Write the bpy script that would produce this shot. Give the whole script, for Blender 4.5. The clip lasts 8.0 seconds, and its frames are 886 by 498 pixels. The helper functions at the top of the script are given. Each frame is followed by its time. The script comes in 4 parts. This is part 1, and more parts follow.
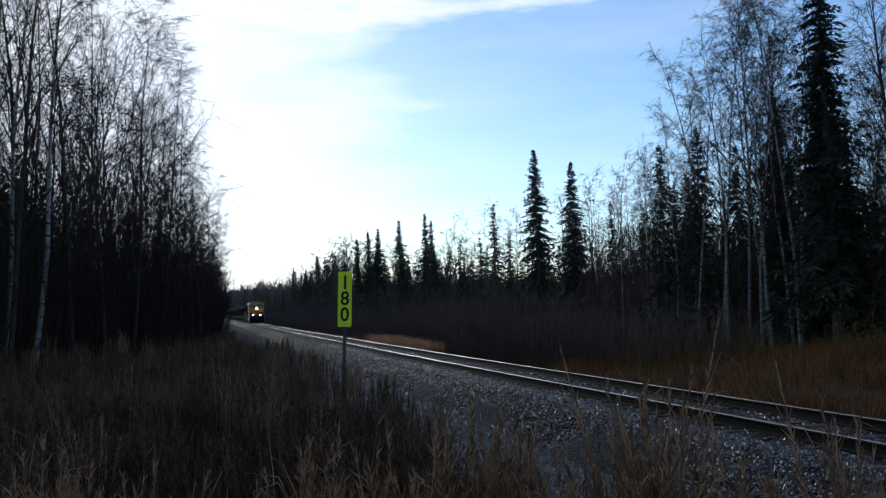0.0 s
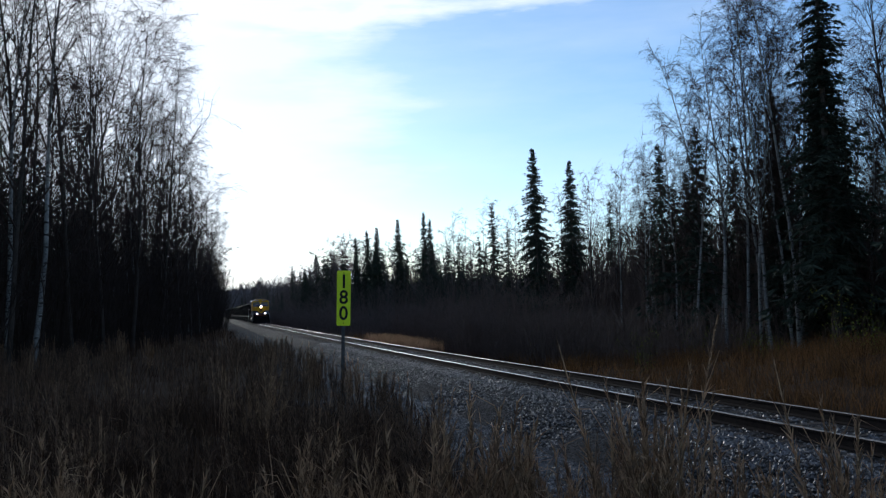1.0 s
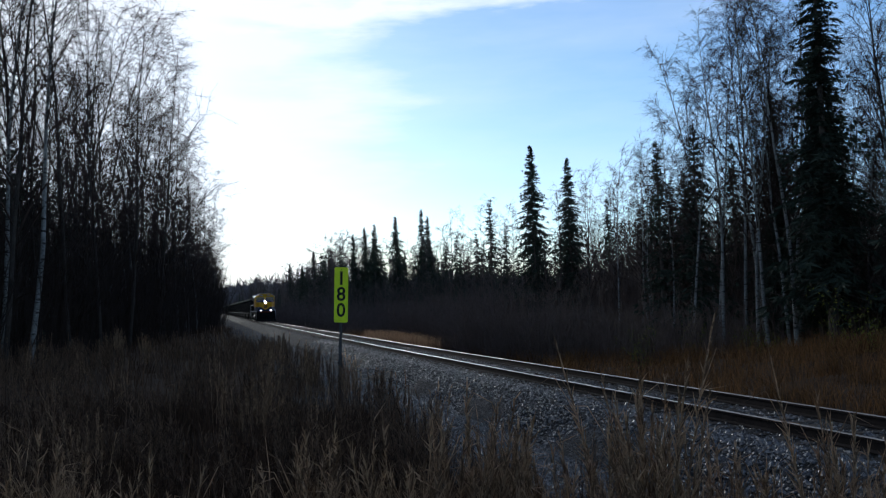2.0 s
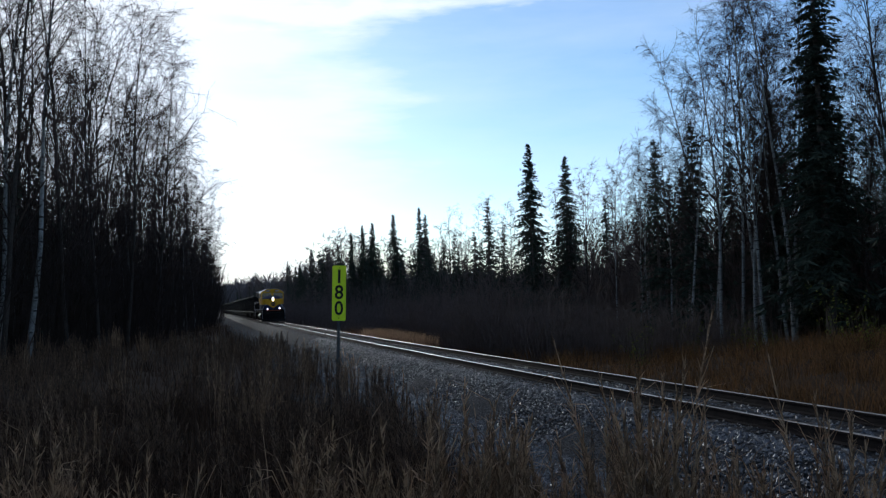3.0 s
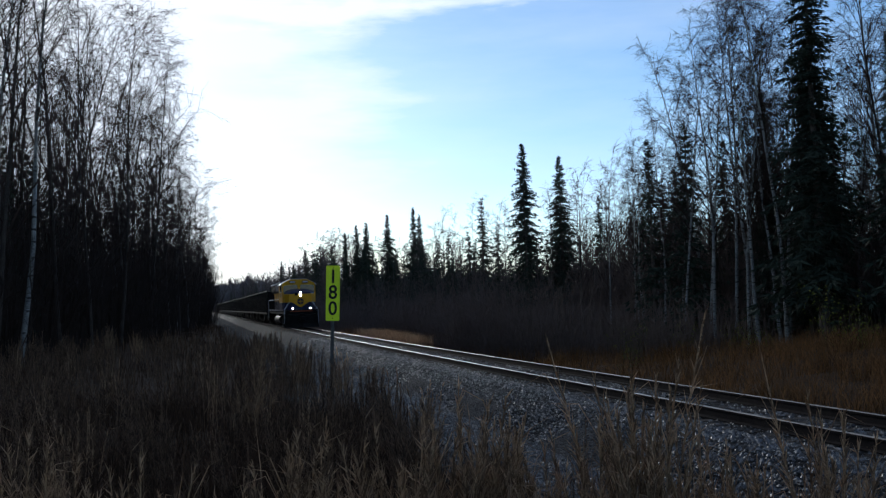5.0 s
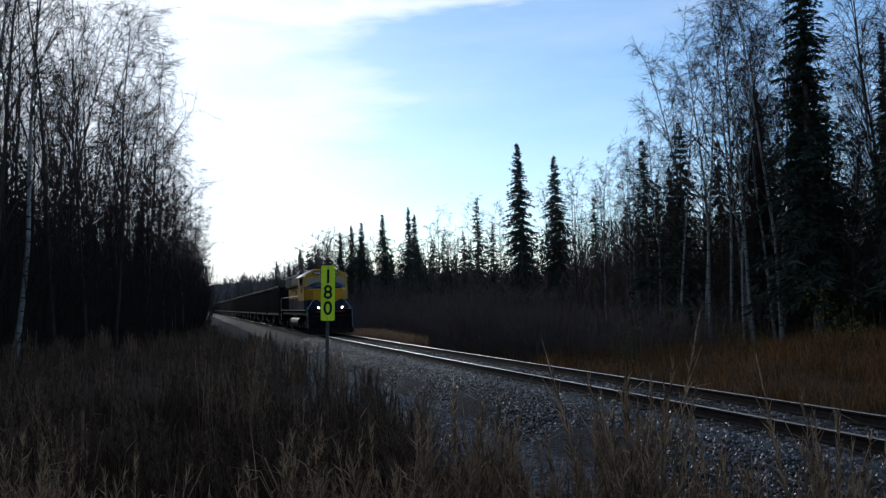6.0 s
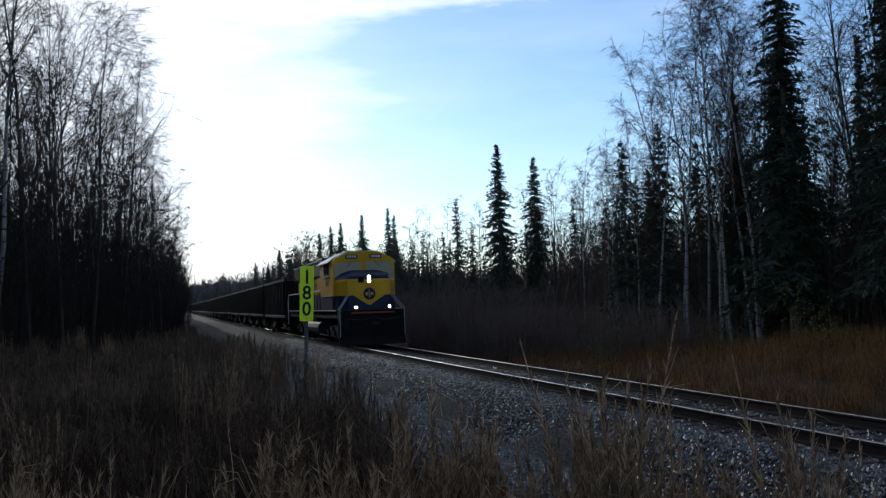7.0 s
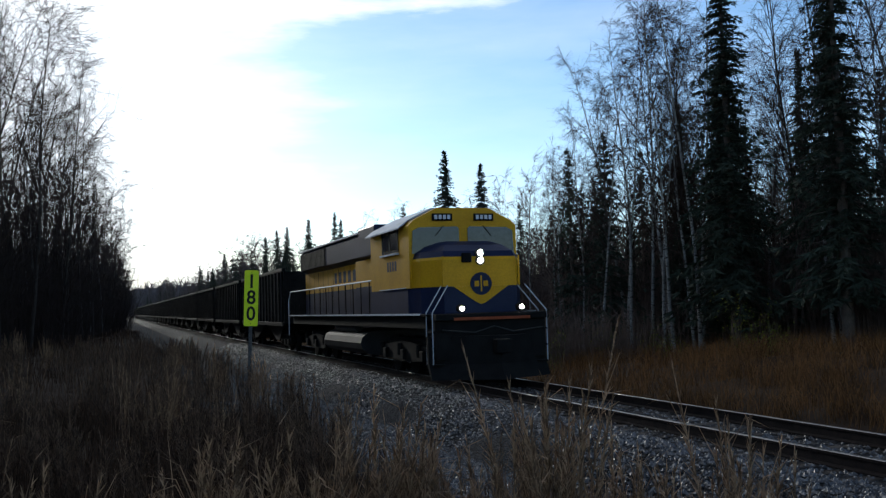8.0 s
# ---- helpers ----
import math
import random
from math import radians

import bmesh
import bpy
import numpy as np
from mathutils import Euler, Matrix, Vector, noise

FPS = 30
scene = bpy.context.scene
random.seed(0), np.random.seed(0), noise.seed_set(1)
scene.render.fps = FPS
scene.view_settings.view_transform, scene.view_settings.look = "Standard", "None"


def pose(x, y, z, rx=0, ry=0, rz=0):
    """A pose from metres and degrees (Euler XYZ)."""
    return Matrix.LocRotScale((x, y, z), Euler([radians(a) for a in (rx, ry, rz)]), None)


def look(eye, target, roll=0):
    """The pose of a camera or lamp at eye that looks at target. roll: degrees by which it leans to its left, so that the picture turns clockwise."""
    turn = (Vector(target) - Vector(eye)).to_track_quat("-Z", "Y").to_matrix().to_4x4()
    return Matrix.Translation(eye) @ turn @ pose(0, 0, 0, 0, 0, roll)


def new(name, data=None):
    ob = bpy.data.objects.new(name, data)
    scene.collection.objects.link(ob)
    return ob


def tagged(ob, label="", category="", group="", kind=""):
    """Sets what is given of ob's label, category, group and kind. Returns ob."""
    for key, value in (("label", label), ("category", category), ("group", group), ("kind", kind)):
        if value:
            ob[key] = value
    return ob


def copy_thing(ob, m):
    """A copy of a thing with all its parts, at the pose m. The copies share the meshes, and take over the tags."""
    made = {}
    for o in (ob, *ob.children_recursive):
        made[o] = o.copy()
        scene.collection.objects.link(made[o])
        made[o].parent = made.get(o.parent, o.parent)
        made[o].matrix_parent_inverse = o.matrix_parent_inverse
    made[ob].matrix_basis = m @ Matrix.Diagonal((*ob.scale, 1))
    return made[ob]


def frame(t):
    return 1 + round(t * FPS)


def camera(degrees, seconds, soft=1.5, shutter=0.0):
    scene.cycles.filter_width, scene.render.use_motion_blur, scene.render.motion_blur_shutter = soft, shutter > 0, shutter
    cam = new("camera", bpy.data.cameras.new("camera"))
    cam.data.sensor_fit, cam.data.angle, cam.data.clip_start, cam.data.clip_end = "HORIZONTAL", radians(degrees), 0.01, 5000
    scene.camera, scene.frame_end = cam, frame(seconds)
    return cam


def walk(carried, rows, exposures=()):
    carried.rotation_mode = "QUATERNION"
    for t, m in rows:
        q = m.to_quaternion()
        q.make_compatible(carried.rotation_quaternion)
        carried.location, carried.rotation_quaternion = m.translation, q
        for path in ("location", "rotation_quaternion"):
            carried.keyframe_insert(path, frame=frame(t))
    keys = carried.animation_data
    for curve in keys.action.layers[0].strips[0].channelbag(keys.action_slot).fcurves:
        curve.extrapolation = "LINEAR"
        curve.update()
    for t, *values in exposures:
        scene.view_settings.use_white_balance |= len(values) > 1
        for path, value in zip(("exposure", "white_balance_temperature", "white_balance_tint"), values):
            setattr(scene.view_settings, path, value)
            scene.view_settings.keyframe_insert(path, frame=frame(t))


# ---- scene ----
cam = camera(48.0, 8.0, soft=1.3)
EYE = 1.84
EXPOSURE = 0.0
# seconds, yaw, pitch, roll; a hand-held camera that pans to the right
ROWS = [
    (0.0, -13.020, 3.575, 2.033),
    (0.5, -13.060, 3.550, 1.970),
    (1.0, -13.089, 3.505, 2.080),
    (1.5, -13.157, 3.415, 2.024),
    (3.0, -13.352, 3.216, 2.004),
    (3.5, -13.410, 3.202, 2.000),
    (4.0, -13.492, 3.210, 2.028),
    (4.5, -13.585, 3.207, 2.064),
    (6.0, -13.971, 3.181, 2.067),
    (6.5, -14.256, 3.176, 2.120),
    (7.0, -15.149, 3.178, 2.067),
    (7.5, -16.542, 3.153, 1.967),
    (8.0, -18.213, 3.395, 1.748),
]
walk(cam, [(t, pose(-0.006 * (yaw + 13.4), 0, EYE, 90 + pitch, roll, yaw)) for t, yaw, pitch, roll in ROWS],
     exposures=[(0.0, EXPOSURE, 5820, 8), (5.8, EXPOSURE, 5860, 8), (7.0, EXPOSURE + 0.08, 5950, 8), (8.0, EXPOSURE + 0.22, 6130, 7)])

# ---- world and sun ----
SUN_AZ, SUN_EL = -11.0, 15.0          # degrees from +y towards +x, and above the horizon
world = bpy.data.worlds.new("sky")
scene.world = world
world.use_nodes = True


def build_sky():
    nt = world.node_tree
    nt.nodes.clear()

    def node(kind, **values):
        n = nt.nodes.new(kind)
        for k, v in values.items():
            n.inputs[k].default_value = v
        return n

    def calc(op, a, b=0.0, clamp=False):
        n = nt.nodes.new("ShaderNodeMath")
        n.operation, n.use_clamp = op, clamp
        for i, v in enumerate((a, b)):
            if isinstance(v, (int, float)):
                n.inputs[i].default_value = v
            else:
                nt.links.new(v, n.inputs[i])
        return n.outputs[0]

    sky = nt.nodes.new("ShaderNodeTexSky")
    sky.sky_type, sky.sun_disc = "NISHITA", False
    sky.sun_elevation, sky.sun_rotation = radians(SUN_EL), radians(SUN_AZ)
    sky.air_density, sky.dust_density, sky.ozone_density = 0.9, 0.3, 3.0
    coord = nt.nodes.new("ShaderNodeTexCoord")
    sep = nt.nodes.new("ShaderNodeSeparateXYZ")
    nt.links.new(coord.outputs["Generated"], sep.inputs[0])
    x, y, z = sep.outputs
    stretch = nt.nodes.new("ShaderNodeMapping")
    stretch.inputs["Scale"].default_value = (3.0, 3.0, 14.0)
    stretch.inputs["Rotation"].default_value = (0.0, -0.16, 0.0)
    nt.links.new(coord.outputs["Generated"], stretch.inputs[0])
    wisps = node("ShaderNodeTexNoise", Scale=1.6, Detail=7.0, Roughness=0.55)
    nt.links.new(stretch.outputs[0], wisps.inputs["Vector"])
    w = calc("SUBTRACT", wisps.outputs[0], 0.5)
    # high cloud sheet with a slanting edge
    edge = calc("SUBTRACT", calc("SUBTRACT", z, calc("MULTIPLY", x, 0.16)), 0.238)
    sheet = calc("MULTIPLY", calc("ADD", edge, calc("MULTIPLY", w, 0.17)), 30.0, clamp=True)
    bank = calc("MULTIPLY", calc("SUBTRACT", y, 0.45), 4.0, clamp=True)
    sheet = calc("MULTIPLY", sheet, bank)
    # thin veil round the low sun
    veil = calc("SUBTRACT", 0.22, calc("ABSOLUTE", calc("ADD", x, 0.08)))
    veil = calc("ADD", calc("ADD", veil, calc("MULTIPLY", w, 0.46)), calc("MULTIPLY", y, 0.05))
    veil = calc("MULTIPLY", veil, 7.0, clamp=True)
    veil = calc("MULTIPLY", veil, calc("GREATER_THAN", y, 0.0))
    cover = calc("MAXIMUM", calc("MULTIPLY", sheet, 0.92), calc("MULTIPLY", veil, 0.8))
    cirrus = calc("ADD", 0.05, calc("MULTIPLY", calc("ADD", w, 0.05), 0.5), clamp=True)
    cover = calc("MAXIMUM", cover, cirrus)
    cloud = node("ShaderNodeRGB")
    cloud.outputs[0].default_value = (7.4, 7.4, 7.5, 1)
    mix = nt.nodes.new("ShaderNodeMix")
    mix.data_type = "RGBA"
    nt.links.new(cover, mix.inputs[0])
    nt.links.new(sky.outputs[0], mix.inputs[6])
    nt.links.new(cloud.outputs[0], mix.inputs[7])
    bg = node("ShaderNodeBackground", Strength=0.15)
    nt.links.new(mix.outputs[2], bg.inputs[0])
    out = nt.nodes.new("ShaderNodeOutputWorld")
    nt.links.new(bg.outputs[0], out.inputs[0])


build_sky()
sun_data = bpy.data.lights.new("sun", "SUN")
sun_data.energy, sun_data.angle, sun_data.color = 0.9, radians(5.0), (1.0, 0.93, 0.82)
sun = new("sun", sun_data)
az, el = radians(SUN_AZ), radians(SUN_EL)
sun.matrix_world = look((0, 0, 60), (-60 * math.sin(az) * math.cos(el), -60 * math.cos(az) * math.cos(el), 60 - 60 * math.sin(el)))


# ---- materials ----
def mat(name, dark, light, rough=0.8, metal=0.0, scale=6.0, fine=60.0, bump=0.3, spread=(0.35, 0.65), random_by=""):
    """Two colours mixed by noise at two scales, with relief; random_by 'object' or 'island' varies the brightness."""
    m = bpy.data.materials.new(name)
    m.use_nodes = True
    nt = m.node_tree
    bsdf = nt.nodes["Principled BSDF"]
    coord = nt.nodes.new("ShaderNodeTexCoord")
    big, small = nt.nodes.new("ShaderNodeTexNoise"), nt.nodes.new("ShaderNodeTexNoise")
    big.inputs["Scale"].default_value, small.inputs["Scale"].default_value = scale, fine
    big.inputs["Detail"].default_value, small.inputs["Detail"].default_value = 4, 3
    for n in (big, small):
        nt.links.new(coord.outputs["Object"], n.inputs["Vector"])
    add = nt.nodes.new("ShaderNodeMath")
    add.operation = "MULTIPLY_ADD"
    nt.links.new(small.outputs[0], add.inputs[0])
    add.inputs[1].default_value = 0.5
    half = nt.nodes.new("ShaderNodeMath")
    half.operation = "MULTIPLY"
    half.inputs[1].default_value = 0.5
    nt.links.new(big.outputs[0], half.inputs[0])
    nt.links.new(half.outputs[0], add.inputs[2])
    ramp = nt.nodes.new("ShaderNodeValToRGB")
    ramp.color_ramp.elements[0].position, ramp.color_ramp.elements[1].position = spread
    ramp.color_ramp.elements[0].color, ramp.color_ramp.elements[1].color = (*dark, 1), (*light, 1)
    value = add.outputs[0]
    if random_by:
        src = nt.nodes.new("ShaderNodeObjectInfo" if random_by == "object" else "ShaderNodeNewGeometry")
        shift = nt.nodes.new("ShaderNodeMath")
        shift.operation = "MULTIPLY_ADD"
        nt.links.new(src.outputs["Random" if random_by == "object" else "Random Per Island"], shift.inputs[0])
        shift.inputs[1].default_value = 0.5
        nt.links.new(value, shift.inputs[2])
        low = nt.nodes.new("ShaderNodeMath")
        low.operation = "SUBTRACT"
        nt.links.new(shift.outputs[0], low.inputs[0])
        low.inputs[1].default_value = 0.25
        value = low.outputs[0]
    nt.links.new(value, ramp.inputs[0])
    nt.links.new(ramp.outputs[0], bsdf.inputs["Base Color"])
    bsdf.inputs["Roughness"].default_value, bsdf.inputs["Metallic"].default_value = rough, metal
    bsdf.inputs["Specular IOR Level"].default_value = 0.5 if rough < 0.4 or metal else 0.15 if rough < 0.6 else 0.08
    if bump:
        b = nt.nodes.new("ShaderNodeBump")
        b.inputs["Strength"].default_value, b.inputs["Distance"].default_value = bump, 0.02
        nt.links.new(add.outputs[0], b.inputs["Height"])
        nt.links.new(b.outputs[0], bsdf.inputs["Normal"])
    return m


def thin_leaf(m, share):
    """Lets part of the light through, as dry blades and plumes do."""
    nt = m.node_tree
    bsdf, out = nt.nodes["Principled BSDF"], nt.nodes["Material Output"]
    ramp = next(n for n in nt.nodes if n.bl_idname == "ShaderNodeValToRGB")
    through_light = nt.nodes.new("ShaderNodeBsdfTranslucent")
    nt.links.new(ramp.outputs[0], through_light.inputs[0])
    mix = nt.nodes.new("ShaderNodeMixShader")
    mix.inputs[0].default_value = share
    nt.links.new(bsdf.outputs[0], mix.inputs[1])
    nt.links.new(through_light.outputs[0], mix.inputs[2])
    nt.links.new(mix.outputs[0], out.inputs[0])


def glow(name, colour, strength):
    m = bpy.data.materials.new(name)
    m.use_nodes = True
    bsdf = m.node_tree.nodes["Principled BSDF"]
    bsdf.inputs["Base Color"].default_value = (0.8, 0.8, 0.8, 1)
    bsdf.inputs["Emission Color"].default_value = (*colour, 1)
    bsdf.inputs["Emission Strength"].default_value = strength
    return m


def birch_bark():
    """White bark with dark bands across the trunk."""
    m = mat("birch_bark", (0.08, 0.075, 0.07), (0.29, 0.275, 0.255), 0.8, scale=2.0, fine=20.0)
    nt = m.node_tree
    bsdf = nt.nodes["Principled BSDF"]
    ramp = next(n for n in nt.nodes if n.bl_idname == "ShaderNodeValToRGB")
    coord = next(n for n in nt.nodes if n.bl_idname == "ShaderNodeTexCoord")
    mp = nt.nodes.new("ShaderNodeMapping")
    mp.inputs["Scale"].default_value = (3.0, 3.0, 9.0)
    nt.links.new(coord.outputs["Object"], mp.inputs[0])
    marks = nt.nodes.new("ShaderNodeTexNoise")
    marks.inputs["Scale"].default_value, marks.inputs["Detail"].default_value = 1.3, 5
    nt.links.new(mp.outputs[0], marks.inputs["Vector"])
    cut = nt.nodes.new("ShaderNodeMapRange")
    cut.inputs["From Min"].default_value, cut.inputs["From Max"].default_value = 0.55, 0.62
    nt.links.new(marks.outputs[0], cut.inputs[0])
    mix = nt.nodes.new("ShaderNodeMix")
    mix.data_type = "RGBA"
    nt.links.new(cut.outputs[0], mix.inputs[0])
    nt.links.new(ramp.outputs[0], mix.inputs[6])
    mix.inputs[7].default_value = (0.04, 0.035, 0.03, 1)
    nt.links.new(mix.outputs[2], bsdf.inputs["Base Color"])
    return m


BARK = birch_bark()
DARK_BARK = mat("grey_aspen_bark", (0.022, 0.017, 0.014), (0.075, 0.06, 0.05), 0.85, scale=2, fine=25)
TWIG = mat("birch_twig", (0.022, 0.014, 0.011), (0.062, 0.04, 0.031), 0.7, scale=3, bump=0)
NEEDLE = mat("spruce_needles", (0.018, 0.025, 0.018), (0.062, 0.072, 0.050), 0.75, scale=1.5, fine=15, bump=0)
SPRUCE_BARK = mat("spruce_bark", (0.05, 0.04, 0.035), (0.14, 0.11, 0.09), 0.9, scale=4, fine=40)
# lighter copy of the twig colour, with distance haze painted in
HAZE_TWIG = mat("twigs_paled_for_haze", (0.05, 0.037, 0.032), (0.155, 0.118, 0.104), 0.8, scale=2, bump=0)
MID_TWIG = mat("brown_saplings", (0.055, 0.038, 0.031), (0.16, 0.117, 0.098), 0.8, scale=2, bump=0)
# darker copy of the sapling brown, with the wood's inner shade painted in
SHADE_SHRUB = mat("bare_shrub_shade_tone", (0.016, 0.011, 0.009), (0.045, 0.032, 0.026), 0.8, scale=2, bump=0)
SOIL = mat("soil", (0.020, 0.012, 0.008), (0.05, 0.032, 0.02), 0.95, scale=0.7, fine=9, bump=0.6)
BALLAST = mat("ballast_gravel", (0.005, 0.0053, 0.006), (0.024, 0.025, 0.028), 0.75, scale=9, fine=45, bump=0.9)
def gravel_cells(m):
    """Stones of one grey each, with gaps between them."""
    nt = m.node_tree
    coord = next(n for n in nt.nodes if n.bl_idname == "ShaderNodeTexCoord")
    ramp = next(n for n in nt.nodes if n.bl_idname == "ShaderNodeValToRGB")
    bump = next(n for n in nt.nodes if n.bl_idname == "ShaderNodeBump")
    cell = nt.nodes.new("ShaderNodeTexVoronoi")
    cell.inputs["Scale"].default_value = 17.0
    nt.links.new(coord.outputs["Object"], cell.inputs["Vector"])
    sep = nt.nodes.new("ShaderNodeSeparateXYZ")
    nt.links.new(cell.outputs["Color"], sep.inputs[0])
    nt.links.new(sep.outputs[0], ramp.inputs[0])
    nt.links.new(cell.outputs["Distance"], bump.inputs["Height"])
    bump.invert = True
    bump.inputs["Strength"].default_value, bump.inputs["Distance"].default_value = 1.0, 0.05


gravel_cells(BALLAST)
STONE = mat("ballast_stone", (0.006, 0.0065, 0.0075), (0.076, 0.077, 0.081), 0.36, scale=7, fine=40, bump=0.2, random_by="island")
TIE = mat("weathered_tie", (0.016, 0.013, 0.011), (0.06, 0.05, 0.042), 0.85, scale=4, fine=50, bump=0.6, random_by="object")
RAIL_WEB = mat("rusty_rail", (0.008, 0.006, 0.006), (0.024, 0.016, 0.013), 0.75, scale=8, fine=70)
RAIL_TOP = mat("polished_railhead", (0.13, 0.127, 0.13), (0.25, 0.245, 0.25), 0.33, metal=1.0, scale=5, fine=80, bump=0.05)
BRUSH = mat("dry_brush", (0.018, 0.010, 0.006), (0.075, 0.041, 0.023), 0.85, scale=0.6, fine=8, bump=0, random_by="island")
WEED = mat("dry_weed_heads", (0.05, 0.032, 0.022), (0.23, 0.145, 0.094), 0.85, scale=1.0, fine=14, bump=0, random_by="island")
STRAW = mat("pale_dry_grass", (0.16, 0.10, 0.06), (0.50, 0.33, 0.20), 0.8, scale=1.0, fine=14, bump=0, random_by="island")
RUST_GRASS = mat("russet_grass", (0.048, 0.026, 0.011), (0.20, 0.106, 0.044), 0.85, scale=0.5, fine=7, bump=0, random_by="island")
GREEN = mat("green_leaf", (0.06, 0.075, 0.015), (0.18, 0.18, 0.04), 0.7, scale=3, bump=0, random_by="island")
for dry, share in ((WEED, 0.4), (STRAW, 0.45), (RUST_GRASS, 0.4), (GREEN, 0.4)):
    thin_leaf(dry, share)
YELLOW = mat("yellow_paint", (0.44, 0.215, 0.004), (0.61, 0.315, 0.007), 0.45, scale=1.2, fine=25, bump=0.04)
BLUE = mat("dark_blue_paint", (0.006, 0.009, 0.030), (0.013, 0.019, 0.052), 0.42, scale=1.2, fine=25, bump=0.04)
BLACK = mat("grimy_black_steel", (0.003, 0.003, 0.003), (0.011, 0.0105, 0.010), 0.7, scale=3, fine=40, bump=0.2)
CAR_STEEL = mat("black_car_steel", (0.006, 0.006, 0.006), (0.020, 0.019, 0.018), 0.62, scale=1.5, fine=25, bump=0.15)
COAL = mat("coal", (0.006, 0.006, 0.006), (0.03, 0.03, 0.03), 0.6, scale=6, fine=30, bump=0.8)
PALE = mat("pale_grey_paint", (0.45, 0.45, 0.46), (0.68, 0.68, 0.68), 0.5, scale=5, fine=40, bump=0.05)
TANK = mat("grimy_grey_tank", (0.010, 0.010, 0.011), (0.030, 0.030, 0.030), 0.55, scale=2, fine=30, bump=0.05)
# grey of the step rails; on the cab roof it paints in sky light
LIT_ROOF_RAIL_GREY = mat("lit_roof_and_rail_grey", (0.30, 0.31, 0.33), (0.45, 0.46, 0.48), 0.4, scale=2, fine=30, bump=0.05)
RED = mat("faded_red_paint", (0.16, 0.035, 0.015), (0.28, 0.07, 0.03), 0.6, scale=4, fine=40, bump=0.1)
GLASS = mat("dark_window_glass", (0.015, 0.017, 0.02), (0.03, 0.033, 0.04), 0.06, scale=1, fine=10, bump=0)
SIGN = mat("lime_sign_sheeting", (0.50, 0.60, 0.012), (0.62, 0.72, 0.02), 0.45, scale=6, fine=60, bump=0.05)
INK = mat("black_sign_ink", (0.006, 0.006, 0.006), (0.014, 0.014, 0.014), 0.5, scale=6, fine=60, bump=0)
POST = mat("dark_steel_post", (0.03, 0.03, 0.032), (0.08, 0.078, 0.075), 0.6, scale=8, fine=60, bump=0.1)
LAMP = glow("headlight_glow", (1.0, 0.88, 0.72), 150.0)
DITCH = glow("ditch_light_glow", (1.0, 0.88, 0.74), 80.0)
# the haze of distance is put into this paler woods colour
HAZE_HILL = mat("hill_paled_for_haze", (0.08, 0.068, 0.066), (0.19, 0.16, 0.155), 0.95, scale=0.05, fine=0.4, bump=0)


# ---- mesh helpers ----
def part(name, bm, material, parent=None, label=""):
    """One mesh object from a bmesh."""
    me = bpy.data.meshes.new(name)
    bm.normal_update()
    bm.to_mesh(me)
    bm.free()
    me.materials.append(material)
    ob = new(name, me)
    if parent:
        ob.parent = parent
    if label:
        ob["label"] = label
    return ob


def shell(name, verts, faces, material, parent=None, label="", smooth=False):
    """One mesh object from arrays of corners and faces."""
    me = bpy.data.meshes.new(name)
    me.from_pydata(np.asarray(verts, float).tolist(), [], np.asarray(faces).tolist() if isinstance(faces, np.ndarray) else faces)
    me.materials.append(material)
    if smooth:
        me.polygons.foreach_set("use_smooth", [True] * len(me.polygons))
    ob = new(name, me)
    if parent:
        ob.parent = parent
    if label:
        ob["label"] = label
    return ob


def box(bm, x0, x1, y0, y1, z0, z1, bevel=0.0):
    m = Matrix.Translation(((x0 + x1) / 2, (y0 + y1) / 2, (z0 + z1) / 2)) @ Matrix.Diagonal((abs(x1 - x0), abs(y1 - y0), abs(z1 - z0), 1))
    r = bmesh.ops.create_cube(bm, size=1, matrix=m)
    if bevel:
        edges = list({e for v in r["verts"] for e in v.link_edges})
        bmesh.ops.bevel(bm, geom=edges, offset=bevel, segments=2, affect="EDGES", profile=0.5)
    return bm


def boxes(*spec, bevel=0.0):
    bm = bmesh.new()
    for s in spec:
        box(bm, *s, bevel=bevel)
    return bm


def rod(bm, a, b, r, sides=8):
    a, b = Vector(a), Vector(b)
    d = b - a
    m = Matrix.Translation((a + b) / 2) @ d.to_track_quat("Z", "Y").to_matrix().to_4x4()
    bmesh.ops.create_cone(bm, cap_ends=True, segments=sides, radius1=r, radius2=r, depth=d.length, matrix=m)
    return bm


def rods(pairs, r, sides=8):
    bm = bmesh.new()
    for a, b in pairs:
        rod(bm, a, b, r, sides)
    return bm


def prism(bm, outline, axis, a, b):
    """An outline of (u, v) drawn out along an axis: 'x': (y, z), 'y': (x, z), 'z': (x, y)."""
    def at(u, v, w):
        return {"x": (w, u, v), "y": (u, w, v), "z": (u, v, w)}[axis]
    n = len(outline)
    lo = [bm.verts.new(at(u, v, a)) for u, v in outline]
    hi = [bm.verts.new(at(u, v, b)) for u, v in outline]
    bm.faces.new(lo)
    bm.faces.new(hi)
    for i in range(n):
        j = (i + 1) % n
        bm.faces.new((lo[i], lo[j], hi[j], hi[i]))
    bmesh.ops.recalc_face_normals(bm, faces=bm.faces)
    return bm


def loft(bm, layers):
    """Closed rings of equal length, joined one to the next and capped."""
    rings = [[bm.verts.new(p) for p in ring] for ring in layers]
    n = len(rings[0])
    for lo, hi in zip(rings, rings[1:]):
        for i in range(n):
            bm.faces.new((lo[i], lo[(i + 1) % n], hi[(i + 1) % n], hi[i]))
    bm.faces.new(rings[0])
    bm.faces.new(rings[-1])
    bmesh.ops.recalc_face_normals(bm, faces=bm.faces)
    return bm


